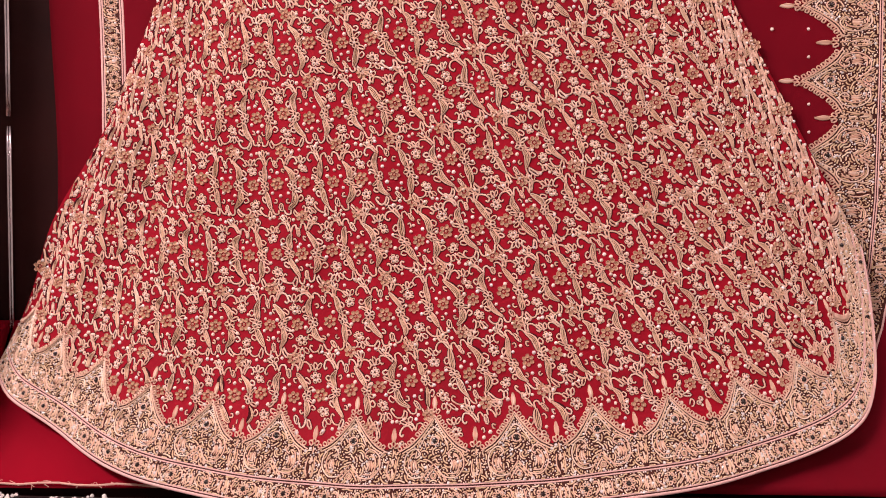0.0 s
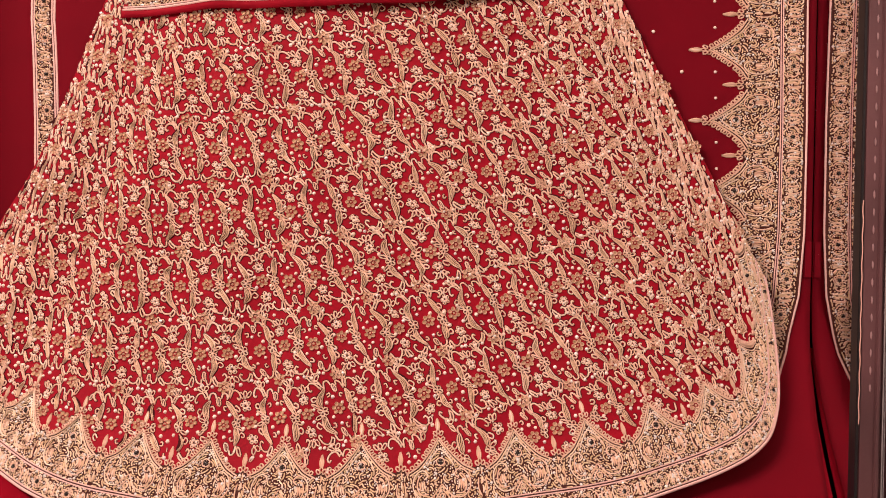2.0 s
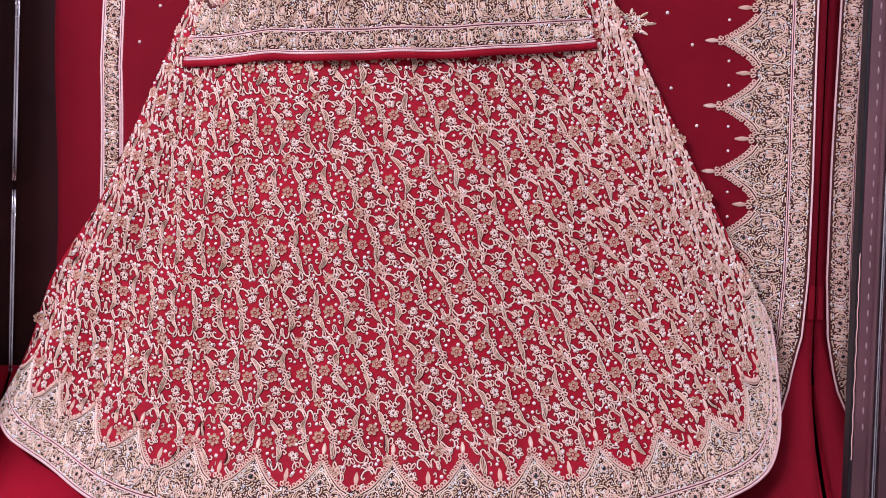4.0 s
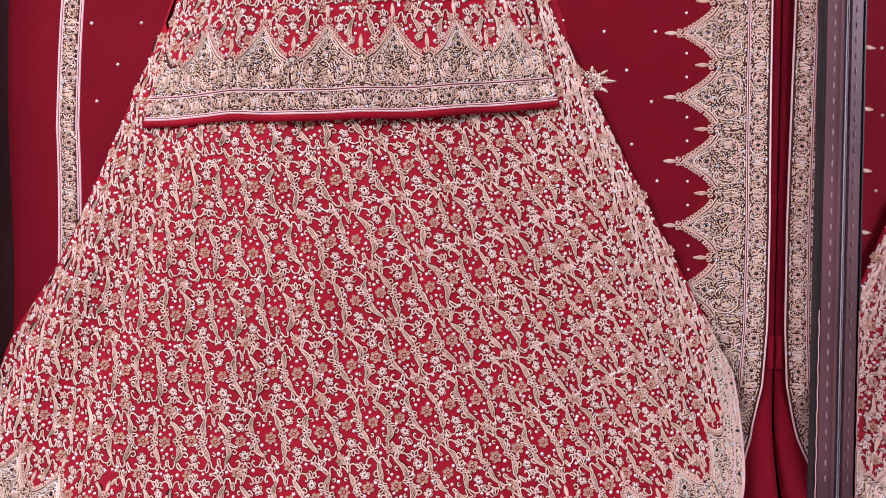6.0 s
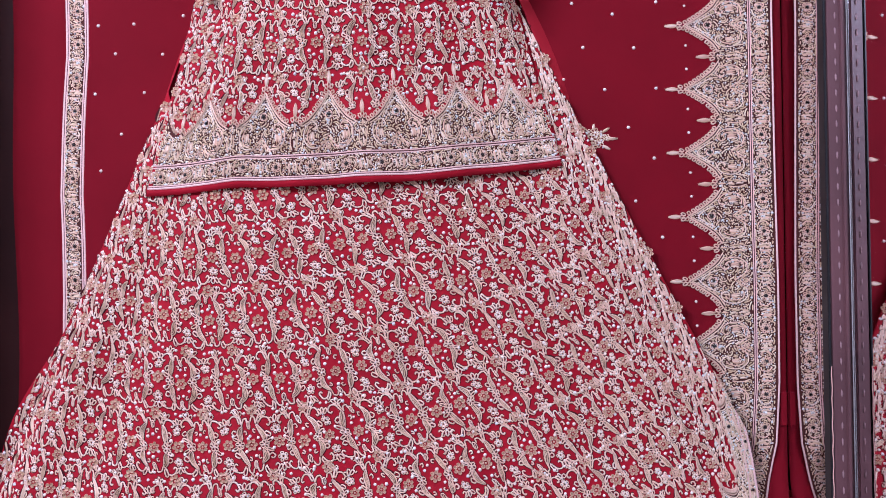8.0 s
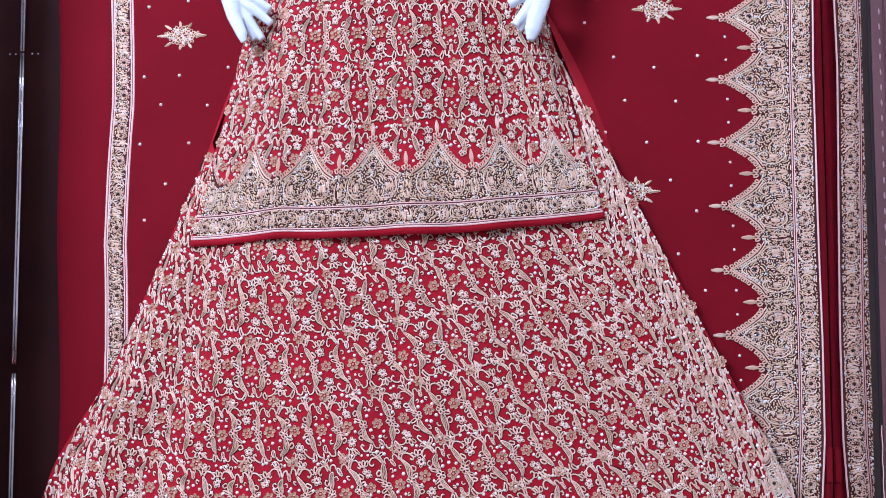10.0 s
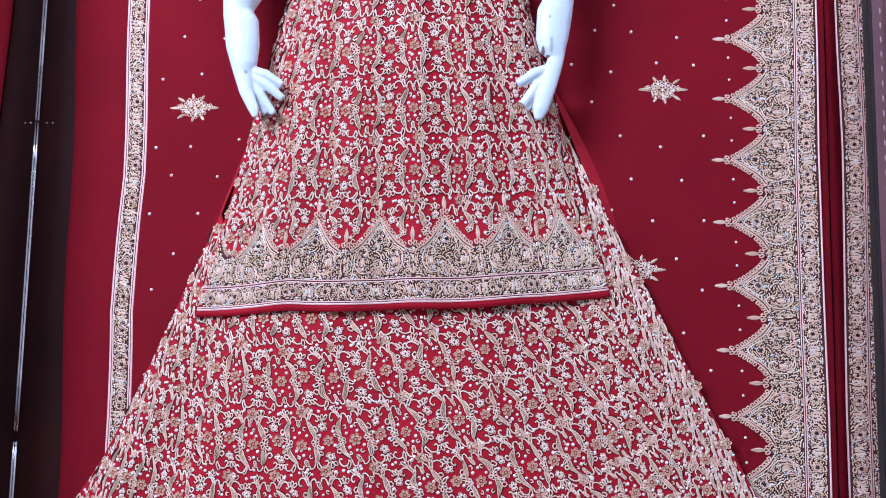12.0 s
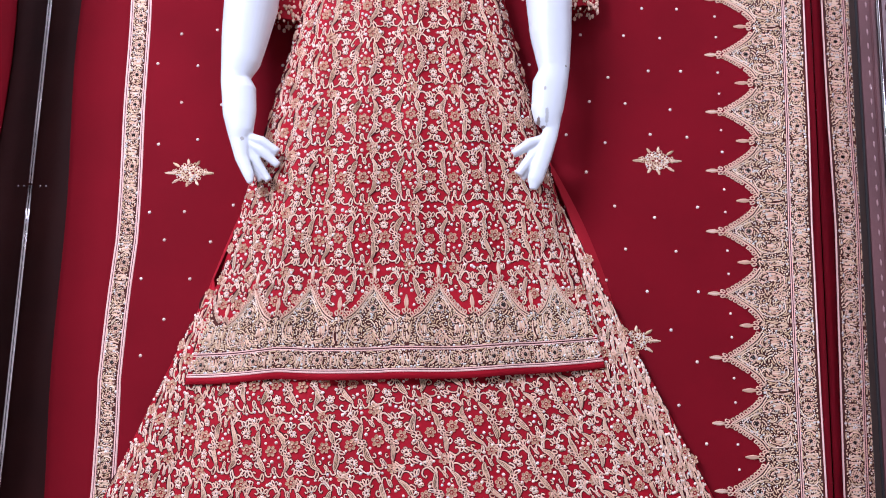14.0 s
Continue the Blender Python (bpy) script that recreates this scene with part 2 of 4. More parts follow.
part("pale_cord", tube(bmesh.new(), [(mirror_x(0.25 + 0.008 * k) - 0.001 + 0.0005 * math.sin(1.3 * k), -0.2142, 0.25 + 0.008 * k) for k in range(40)], [0.0008] * 40, 5), FRINGE, post, "loose pale cord")
stud_bm = bmesh.new()
bmesh.ops.create_icosphere(stud_bm, subdivisions=1, radius=1)
for v in stud_bm.verts:
    v.co = Vector((v.co.x * 0.0016, v.co.y * 0.0016, v.co.z * 0.0062))
stud_me = bpy.data.meshes.new("stud")
stud_bm.to_mesh(stud_me)
stud_bm.free()
STUD = material("worn_stud", (0.34, 0.20, 0.20), 0.3, spec=0.6)
stud_me.materials.append(STUD)
for k in range(60):
    z = 0.30 + 0.0245 * k
    ob = mesh_part("stud", stud_me, post)
    ob.location = (mirror_x(z) + 0.0145, -0.2125, z)

# chrome corner trims
for side in (-1, 1):
    trim = tagged(new("corner_trim"), "thin chrome tube trim in the niche corner", "trim")
    spans = ((0.30, 0.655), (0.672, 1.236), (1.240, 2.4)) if side < 0 else ((0.640, 0.790), (1.385, 2.4))
    for z0, z1 in spans:
        r = 0.0022 if side < 0 else (0.0012 if z1 < 1 else 0.0036)
        xs = (lambda z: -0.7498) if side < 0 else (lambda z: mirror_x(z) - 0.0037)
        part("rod", tube(bmesh.new(), [(xs(z0 + (z1 - z0) * k / 6), -0.0075, z0 + (z1 - z0) * k / 6) for k in range(7)], [r] * 7, 16), CHROME, trim, smooth=True)
for x in (-0.737, -0.726):
    pin = tagged(new("screw"), "small bright screw head in the dark board", "screw")
    bm = bmesh.new()
    bmesh.ops.create_uvsphere(bm, u_segments=10, v_segments=6, radius=0.0022)
    part("head", bm, CHROME, pin, smooth=True).location = (x, -0.0005, 1.237)

# red-covered ledge at the foot of the niche
ledge = tagged(new("ledge"), "red cloth-covered sloping ledge under the skirt", "ledge")
part("box_base", box(-0.74, 0.655, -0.135, -0.002, 0.0, 0.098), DARK_BOARD, ledge)


def ledge_cover(u, v):
    z = 0.105 + (0.335 - 0.105) * v
    x = -0.749 + (mirror_x(z) - 0.0035 + 0.749) * u
    z = z + 0.006 * np.sin(3.1 * x + 0.6) * (v < 0.5)
    return x, slope_y(z) - 0.004 + 0.012 * v ** 6 - 0.003 * np.sin(9 * x + 2) * (1 - v), z


mesh_part("cover", grid_sheet("cover", ledge_cover, 90, 24, LEDGE_RED, 0.003), ledge, "bright red felt cover with a frayed edge")
rng = random.Random(5)
for k in range(26):
    x = rng.uniform(-0.74, -0.42)
    a = rng.uniform(-1.2, 1.2)
    n = rng.uniform(0.006, 0.022)
    pts = [(x + math.sin(a) * n * s, slope_y(0.107) - 0.013 - 0.002 * s, 0.108 + rng.uniform(-0.002, 0.002) + (math.cos(a) * n * s * (0.25 if k % 3 else -0.5))) for s in (0, 0.5, 1)]
    part("loose_thread", tube(bmesh.new(), pts, [0.0006] * 3, 4), FRINGE, ledge)
edge_pts = [(-0.748 + 0.03 * k, slope_y(0.105) - 0.012, 0.1065 + 0.002 * math.sin(k * 1.7)) for k in range(12)]
part("selvedge", tube(bmesh.new(), edge_pts, [0.0016] * 12, 5), FRINGE, ledge, "pale frayed cloth edge")

# dark shelf with a sequinned cloth folded on it, just in front of the ledge
shelf = tagged(part("plinth", box(-0.9, 0.9, -0.42, -0.165, 0.0, 0.062, 0.004), DARK_BOARD), "low dark brown plinth before the ledge", "plinth")


trim_cloth = tagged(new("sequin_cloth"), "dark folded cloth with silver sequins on the plinth", "cloth")
part("fold", box(-0.745, -0.20, -0.186, -0.166, 0.060, 0.092, 0.006), BLACK_RUBBER, trim_cloth)
bm = bmesh.new()
rng = random.Random(9)
for k in range(70):
    x = rng.choice((rng.uniform(-0.700, -0.655), rng.uniform(-0.60, -0.50)))
    bmesh.ops.create_icosphere(bm, subdivisions=1, radius=rng.uniform(0.002, 0.0042), matrix=Matrix.Translation((x, rng.uniform(-0.186, -0.170), rng.uniform(0.086, 0.0945))))
tagged(part("sequin_work", bm, SEQUIN, trim_cloth), kind="stuff")


# ---- backdrop cloth and dupatta on the back board ----
def backdrop(u, v):
    foot = 0.322 - 0.214 * np.clip((u - 0.55) / 0.1, 0, 1)
    z = foot + (2.05 - foot) * v
    right = mirror_x(z) - 0.0012 - 0.12 * np.maximum(0.44 - z, 0) ** 2
    left = -0.671 - 0.018 * np.clip((z - 0.6) / 0.9, 0, 1) + 0.003 * np.sin(11 * z + 1)
    x = left + (right - left) * u
    y = -0.010 - 0.0025 * np.sin(21 * x + 1.5 * z) * (0.4 + 0.6 * (u < 0.1)) + np.minimum(0, slope_y(z) + 0.008) - 0.007 * np.clip((0.40 - z) / 0.12, 0, 1) - 0.0045 * np.clip((x - 0.62) / 0.03, 0, 1)
    return x, y, z


cloth = tagged(new("backdrop_cloth"), "plain deep red cloth hung flat on the board", "cloth")
mesh_part("sheet", grid_sheet("sheet", backdrop, 120, 150, RED_CLOTH), cloth)
clip = tagged(new("cloth_clip"), "dark red cloth tab pinned in the niche corner", "clip")
part("tab", box(-0.0145, -0.001, -0.019, -0.008, 0.447, 0.507, 0.002, mirror_x), RED_CLOTH, clip)


def dup_edge(z):
    return np.interp(z, [0.18, 0.25, 0.33, 0.42, 0.52, 0.70, 0.90, 1.17, 1.36, 1.60, 2.0],
                     [0.560, 0.597, 0.630, 0.652, 0.661, 0.667, 0.670, 0.675, 0.684, 0.692, 0.703])


def dup_left(z):
    return np.interp(z, [0.2, 0.7, 0.88, 1.13, 1.30, 1.60, 2.0], [-0.582, -0.585, -0.592, -0.580, -0.583, -0.591, -0.593]) + 0.0012 * np.sin(17 * z)


def dup_y(x, z):
    base = -0.021 + np.minimum(0, slope_y(z) + 0.008)
    return base - 0.0022 * np.sin(17 * x + 2.2 * z) - 0.0015 * np.sin(9 * z + 5 * x) * (z > 0.4)


dupatta = tagged(new("dupatta"), "red sequinned veil with gold zari borders spread on the wall", "dupatta")


def dup_sheet(u, v):
    z = 0.20 + 1.82 * v
    x = dup_left(z) + (dup_edge(z) - dup_left(z)) * u
    return x, dup_y(x, z), z


mesh_part("veil_cloth", grid_sheet("veil_cloth", dup_sheet, 160, 120, RED_CLOTH), dupatta)


# ---- embroidery: raised threads drawn on a cloth ----
class Threads:
    """Collects raised ribbons and domes on a surface: place(p, q) -> x, z and relief(x, z) -> y."""

    def __init__(self, place, relief):
        self.place, self.relief = place, relief
        self.verts, self.quads, self.count = [], [], 0
        self.keep = None
        self.under = None

    def add(self, v, q):
        self.verts.append(v)
        self.quads.append(q + self.count)
        self.count += len(v)

    def stroke(self, pts, w=0.0011, h=0.0016, taper=False):
        pts = np.asarray(pts, dtype=float)
        if self.keep and not np.all(self.keep(pts[:, 0], pts[:, 1])):
            return
        x, z = self.place(pts[:, 0], pts[:, 1])
        n = len(x)
        if n < 2:
            return
        # a wider, flatter copy beneath; its dark colour shades the stroke's edges
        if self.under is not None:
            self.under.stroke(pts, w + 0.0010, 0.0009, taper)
        tx, tz = np.gradient(x), np.gradient(z)
        m = np.hypot(tx, tz) + 1e-9
        ww = np.full(n, w)
        if taper:
            ww = w * (0.25 + 0.75 * np.sin(np.linspace(0.15, math.pi - 0.15, n)))
        else:
            ww[0] *= 0.6
            ww[-1] *= 0.6
        nx, nz = -tz / m * ww, tx / m * ww
        y0 = self.relief(x, z)
        v = np.empty((3 * n, 3))
        v[0::3] = np.stack([x + nx, y0 - 0.0003, z + nz], 1)
        v[1::3] = np.stack([x, y0 - h, z], 1)
        v[2::3] = np.stack([x - nx, y0 - 0.0003, z - nz], 1)
        i = np.arange(n - 1) * 3
        self.add(v, np.concatenate([np.stack([i, i + 1, i + 4, i + 3], 1), np.stack([i + 1, i + 2, i + 5, i + 4], 1)]))

    def dome(self, p, q, r, h, tip=(0, 0)):
        if self.keep and not np.all(self.keep(np.array([p]), np.array([q]))):
            return
        x, z = self.place(np.array([p]), np.array([q]))
        a = np.arange(6) * math.tau / 6
        vx, vz = x + r * np.cos(a), z + r * np.sin(a)
        y = self.relief(vx, vz)
        mx, mz = x + 0.55 * r * np.cos(a), z + 0.55 * r * np.sin(a)
        ym = float(self.relief(x, z)[0]) - h
        v = np.concatenate([np.stack([vx, y, vz], 1), np.stack([mx, np.full(6, ym) + tip[0] * np.cos(a) + tip[1] * np.sin(a), mz], 1),
                            [[float(x[0]), ym - 0.12 * h, float(z[0])]]])
        k = np.arange(6)
        side = np.stack([k, (k + 1) % 6, 6 + (k + 1) % 6, 6 + k], 1)
        top = np.array([[12, 6, 7, 8], [12, 8, 9, 10], [12, 10, 11, 6]])
        self.add(v, np.concatenate([side, top]))

    def mesh(self, name, mat):
        return quad_mesh(name, np.concatenate(self.verts), np.concatenate(self.quads), mat)


def curve(*pts, n=9):
    """A smooth line through control points (Catmull-Rom)."""
    p = np.array([pts[0], *pts, pts[-1]], dtype=float)
    out = []
    m = max(2, n // (len(pts) - 1))
    for a, b, c, d in zip(p, p[1:], p[2:], p[3:]):
        t = np.linspace(0, 1, m, endpoint=False)[:, None]
        out.append(0.5 * (2 * b + (c - a) * t + (2 * a - 5 * b + 4 * c - d) * t ** 2 + (3 * b - a - 3 * c + d) * t ** 3))
    return np.concatenate(out + [p[-1:]])


def spin(pts, angle, x=0.0, z=0.0, flip=1):
    c, s = math.cos(angle), math.sin(angle)
    p = np.asarray(pts, dtype=float)
    return np.stack([flip * (c * p[:, 0] - s * p[:, 1]) + x, s * p[:, 0] + c * p[:, 1] + z], 1)


def loop(x, z, rx, rz, angle=0.0, n=9, flip=1):
    a = np.linspace(0, math.tau, n)
    return spin(np.stack([rx * np.cos(a), rz * np.sin(a)], 1), angle, x, z, flip)


def leaf_strokes(length, wide):
    """A long leaf standing up from the origin: outline, two veins and a curled foot."""
    a = np.linspace(0, math.tau, 15)
    rim = np.stack([wide * np.sin(a) * (0.75 + 0.25 * np.cos(a)), 0.5 * length * (1 - np.cos(a))], 1)
    rim[:, 0] += 0.10 * length * np.sin(rim[:, 1] / length * math.pi)
    mid = curve((0, 0.06 * length), (0.10 * length + 0.12 * wide, 0.5 * length), (0, 0.94 * length), n=8)
    off = mid + np.array([0.42 * wide, 0])
    off2 = mid - np.array([0.42 * wide, 0])
    return rim, mid, off, off2


def small_leaf(T, x, z, length, angle, flip=1, wide=None):
    a = np.linspace(0, math.tau, 9)
    wide = wide or 0.26 * length
    T.stroke(spin(np.stack([wide * np.sin(a), 0.5 * length * (1 - np.cos(a))], 1), angle, x, z, flip), 0.0008, 0.0014)
    T.stroke(spin([(0, 0.1 * length), (0, 0.5 * length), (0, 0.9 * length)], angle, x, z, flip), 0.0009, 0.0016)


def floret(T, B, x, z, r, n=5, turn=0.0, bead=True):
    for k in range(n):
        a = turn + k * math.tau / n
        T.stroke(loop(x + r * 0.62 * math.cos(a), z + r * 0.62 * math.sin(a), r * 0.45, r * 0.30, a, 7), 0.0008, 0.0015)
    B.dome(x, z, r * 0.32, 0.0022)


def lantern_cell(T, B, Q, L, flowers, p0, q0, rnd, sx=1.0, sz=1.0, shear=0.0, rise=0.0):
    """One repeat of the all-over pattern: four leaves round a flower, joined by buds and tendrils."""
    wob = [rnd.uniform(0, 6.28) for _ in range(4)] + [rnd.uniform(-0.06, 0.06)]

    def warp(pts):
        pts = np.asarray(pts, dtype=float)
        pts = pts + 0.0016 * np.stack([np.sin(160 * pts[:, 1] + wob[0]) + np.sin(90 * pts[:, 0] + wob[1]), np.sin(150 * pts[:, 0] + wob[2]) + np.sin(80 * pts[:, 1] + wob[3])], 1)
        pts = spin(pts, wob[4])
        return np.stack([p0 + sx * (pts[:, 0] - shear * pts[:, 1]), q0 + sz * (pts[:, 1] + rise * pts[:, 0])], 1)

    def stroke(pts, w=0.0013, h=0.0021):
        T.stroke(warp(pts), w * rnd.uniform(0.9, 1.12), h * 1.2)

    def dome(x, z, r, h):
        p, q = warp([(x, z)])[0]
        (Q if Q and rnd.random() < 0.16 else B).dome(p, q, r, h, (rnd.uniform(-0.0005, 0.0005), rnd.uniform(-0.0005, 0.0005)))
    for fx in (-1, 1):
        for fz in (-1, 1):
            j = rnd.uniform(-0.12, 0.12)
            size = rnd.uniform(0.92, 1.08)
            rim, mid, off, off2 = leaf_strokes(0.0300 * size, 0.0056)

            def base(pts):
                return spin(pts, 0.30 + j, 0.0232, 0.0080) * (fx, fz)

            def turn(pts):
                return np.asarray(pts) * (fx, fz)
            # dark underlay: shade between the leaf's strands put into colour
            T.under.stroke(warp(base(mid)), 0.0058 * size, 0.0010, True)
            stroke(base(rim), 0.0010, 0.0026)
            L.stroke(warp(base(mid)), 0.0010, 0.0033)
            L.stroke(warp(base(off[1:])), 0.0009, 0.0029)
            L.stroke(warp(base(off2[:-1])), 0.0009, 0.0029)
            # tendril from the leaf's tip over the top to a hanging bud
            stroke(turn(curve((0.0145, 0.036), (0.0120, 0.0455), (0.0060, 0.0470), (0.0040, 0.0400), n=12)), 0.0014)
            # outer curl that turns away and closes round the floret
            stroke(turn(curve((0.0190, 0.037), (0.0245, 0.0475), (0.0330, 0.0475), (0.0385, 0.0395), (0.0355, 0.0345), (0.0325, 0.0375), n=16)), 0.0014)
            stroke(turn(spin(np.array(loop(0, 0.006, 0.0028, 0.0072)), -0.35, 0.0185, 0.0405)), 0.0013)
            # side curls of the leaf
            stroke(turn(curve((0.0255, 0.021), (0.0315, 0.0165), (0.0345, 0.0215), (0.0300, 0.0255), (0.0275, 0.0235), n=12)), 0.0013)
            stroke(turn(curve((0.0125, 0.026), (0.0080, 0.0275), (0.0075, 0.0225), (0.0105, 0.0215), n=9)), 0.0012)
            # sepal beside the leaf's foot
            stroke(turn(spin(np.array(loop(0, 0.005, 0.0024, 0.0058)), -1.0, 0.0265, 0.0065)), 0.0013)
        # tulip in the gap between two rows, on a bent stalk
        x, z = fx * 0.0228 + rnd.uniform(-0.002, 0.002), 0.0535
        for k in (-1, 0, 1):
            stroke(loop(x + 0.0050 * k, z + 0.0035 - abs(k) * 0.002, 0.0026, 0.0056, -0.65 * k, 8), 0.0012)
        stroke(curve((fx * 0.0150, 0.037), (fx * 0.0175, 0.0445), (x, 0.0495), n=8), 0.0012)
        stroke(curve((x - 0.0055, 0.0505), (x - 0.009, 0.0560), (x - 0.0125, 0.0545), n=7), 0.0011)
        # flower knot between upper and lower leaf
        for k in range(5):
            a = k * math.tau / 5 + 0.5
            stroke(loop(fx * 0.0228 + 0.0046 * math.cos(a), 0.0048 * math.sin(a), 0.0036, 0.0028, a, 7), 0.0013, 0.0024)
        dome(fx * 0.0228, 0, 0.0020, 0.0032)
    for fz in (-1, 1):
        # bud that hangs in the ring
        stroke(loop(0, fz * 0.0355, 0.0030, 0.0066, 0.15), 0.0013)
        stroke([(0, fz * 0.032), (0, fz * 0.039)], 0.0013)
        # floret of pearls in the gap between rings
        x, z = 0.0458, fz * 0.0265
        for k in range(5):
            a = k * math.tau / 5 + 0.4
            dome(x + 0.0038 * math.cos(a), z + 0.0038 * math.sin(a), 0.0020, 0.0026)
            stroke(loop(x + 0.0054 * math.cos(a), z + 0.0054 * math.sin(a), 0.0032, 0.0025, a, 7), 0.0012, 0.0019)
        # fan of petals over the floret
        for k in (-1, 0, 1):
            stroke(loop(x + 0.0060 * k, fz * 0.0440 - abs(k) * fz * 0.002, 0.0028, 0.0052, -0.6 * k * fz, 8), 0.0013)
        dome(x, fz * 0.0375, 0.0018, 0.0026)
    for x, z in ((0.0, 0.0), (0.0462, 0.002), (0.010, 0.0580)):
        p, q = warp([(x + rnd.uniform(-0.0018, 0.0018), z + rnd.uniform(-0.0018, 0.0018))])[0]
        if T.keep is None or bool(T.keep(np.array([p]), np.array([q - 0.006]))[0]):
            flowers.append((p, q, rnd.uniform(0, 6.28), rnd.uniform(0.90, 1.08)))
    for x, z in ((-0.0115, 0.0125), (0.0115, 0.012), (-0.0115, -0.013), (0.0115, -0.012), (0.0345, 0.010), (0.0575, -0.009), (0.0350, -0.010), (0.0580, 0.012),
                 (-0.010, 0.0565), (0.0270, 0.0575), (0.044, 0.0585), (-0.026, 0.0570), (-0.0015, -0.0490), (0.0, 0.0205), (0.0, -0.0205), (-0.0375, 0.0570)):
        dome(x + rnd.uniform(-0.0032, 0.0032), z + rnd.uniform(-0.0032, 0.0032), rnd.uniform(0.0025, 0.0033), 0.0026)


def flower_mesh(name, r):
    """A six-petalled flower lying in the x-z plane: pale cord rims round dull gold petals, a pearl in the middle."""
    bm = bmesh.new()
    for k in range(6):
        a = k * math.tau / 6
        cx, cz = r * 0.64 * math.cos(a), r * 0.64 * math.sin(a)
        rings = []
        for f, y in ((1.0, -0.0003), (0.84, -0.0028), (0.56, -0.0012)):
            rings.append([bm.verts.new((cx + r * f * (0.36 * math.cos(a) * math.cos(b) - 0.33 * math.sin(a) * math.sin(b)), y,
                                        cz + r * f * (0.36 * math.sin(a) * math.cos(b) + 0.33 * math.cos(a) * math.sin(b)))) for b in [j * math.tau / 7 for j in range(7)]])
        for lo, hi in zip(rings, rings[1:]):
            for j in range(7):
                bm.faces.new((lo[j], lo[(j + 1) % 7], hi[(j + 1) % 7], hi[j]))
        bm.faces.new(rings[2]).material_index = 1
    ring = [bm.verts.new((r * 0.20 * math.cos(b), -0.0006, r * 0.20 * math.sin(b))) for b in [j * math.tau / 6 for j in range(6)]]
    top = bm.verts.new((0, -0.0034, 0))
    for j in range(6):
        bm.faces.new((ring[j], ring[(j + 1) % 6], top))
    bmesh.ops.recalc_face_normals(bm, faces=bm.faces[:])
    me = bpy.data.meshes.new(name)
    bm.to_mesh(me)
    bm.free()
    me.materials.append(FLOWER_GOLD)
    me.materials.append(PETAL)
    return me


FLOWER_GOLD = material("crusted_gold_flower", (0.70, 0.50, 0.34), 0.42, 0.12, grain=0.9, grain_scale=900, spec=0.5,
                       island=[(0.66, 0.41, 0.27), (0.80, 0.52, 0.38), (0.74, 0.48, 0.33), (0.86, 0.60, 0.48)])
FLOWER = flower_mesh("flower", 0.0104)


def sew_flowers(items, place, relief, parent, limit=300):
    """Each flower is a part of its garment."""
    rest_v, rest_f, count = [], [], 0
    shape = np.array([v.co for v in FLOWER.vertices])
    faces = [list(f.vertices) for f in FLOWER.polygons]
    slots = [f.material_index for f in FLOWER.polygons]
    for n, (p, q, turn, size) in enumerate(items):
        x, z = (float(v[0]) for v in place(np.array([p]), np.array([q])))
        e = 0.006
        y = float(relief(np.array([x]), np.array([z]))[0])
        dx = float(relief(np.array([x + e]), np.array([z]))[0] - relief(np.array([x - e]), np.array([z]))[0]) / (2 * e)
        dz = float(relief(np.array([x]), np.array([z + e]))[0] - relief(np.array([x]), np.array([z - e]))[0]) / (2 * e)
        nrm = Vector((-dx, 1, -dz)).normalized()
        ax = Vector((1, dx, 0)).normalized()
        az = ax.cross(nrm)
        rot = Matrix((ax, nrm, az)).transposed().to_4x4()
        m = Matrix.Translation((x, y, z)) @ rot @ Matrix.Rotation(turn, 4, "Y") @ Matrix.Scale(size, 4)
        if n < limit:
            mesh_part("flower", FLOWER, parent).matrix_basis = m
        else:
            a = np.array(m)
            rest_v.append(shape @ a[:3, :3].T + a[:3, 3])
            rest_f += [[i + count for i in f] for f in faces]
            count += len(shape)
    if rest_v:
        me = bpy.data.meshes.new("flower_work")
        me.from_pydata(np.concatenate(rest_v).tolist(), [], rest_f)
        me.materials.append(FLOWER_GOLD)
        me.materials.append(PETAL)
        me.polygons.foreach_set("material_index", slots * (len(rest_f) // len(slots)))
        tagged(mesh_part("flower_work", me, parent), kind="stuff")


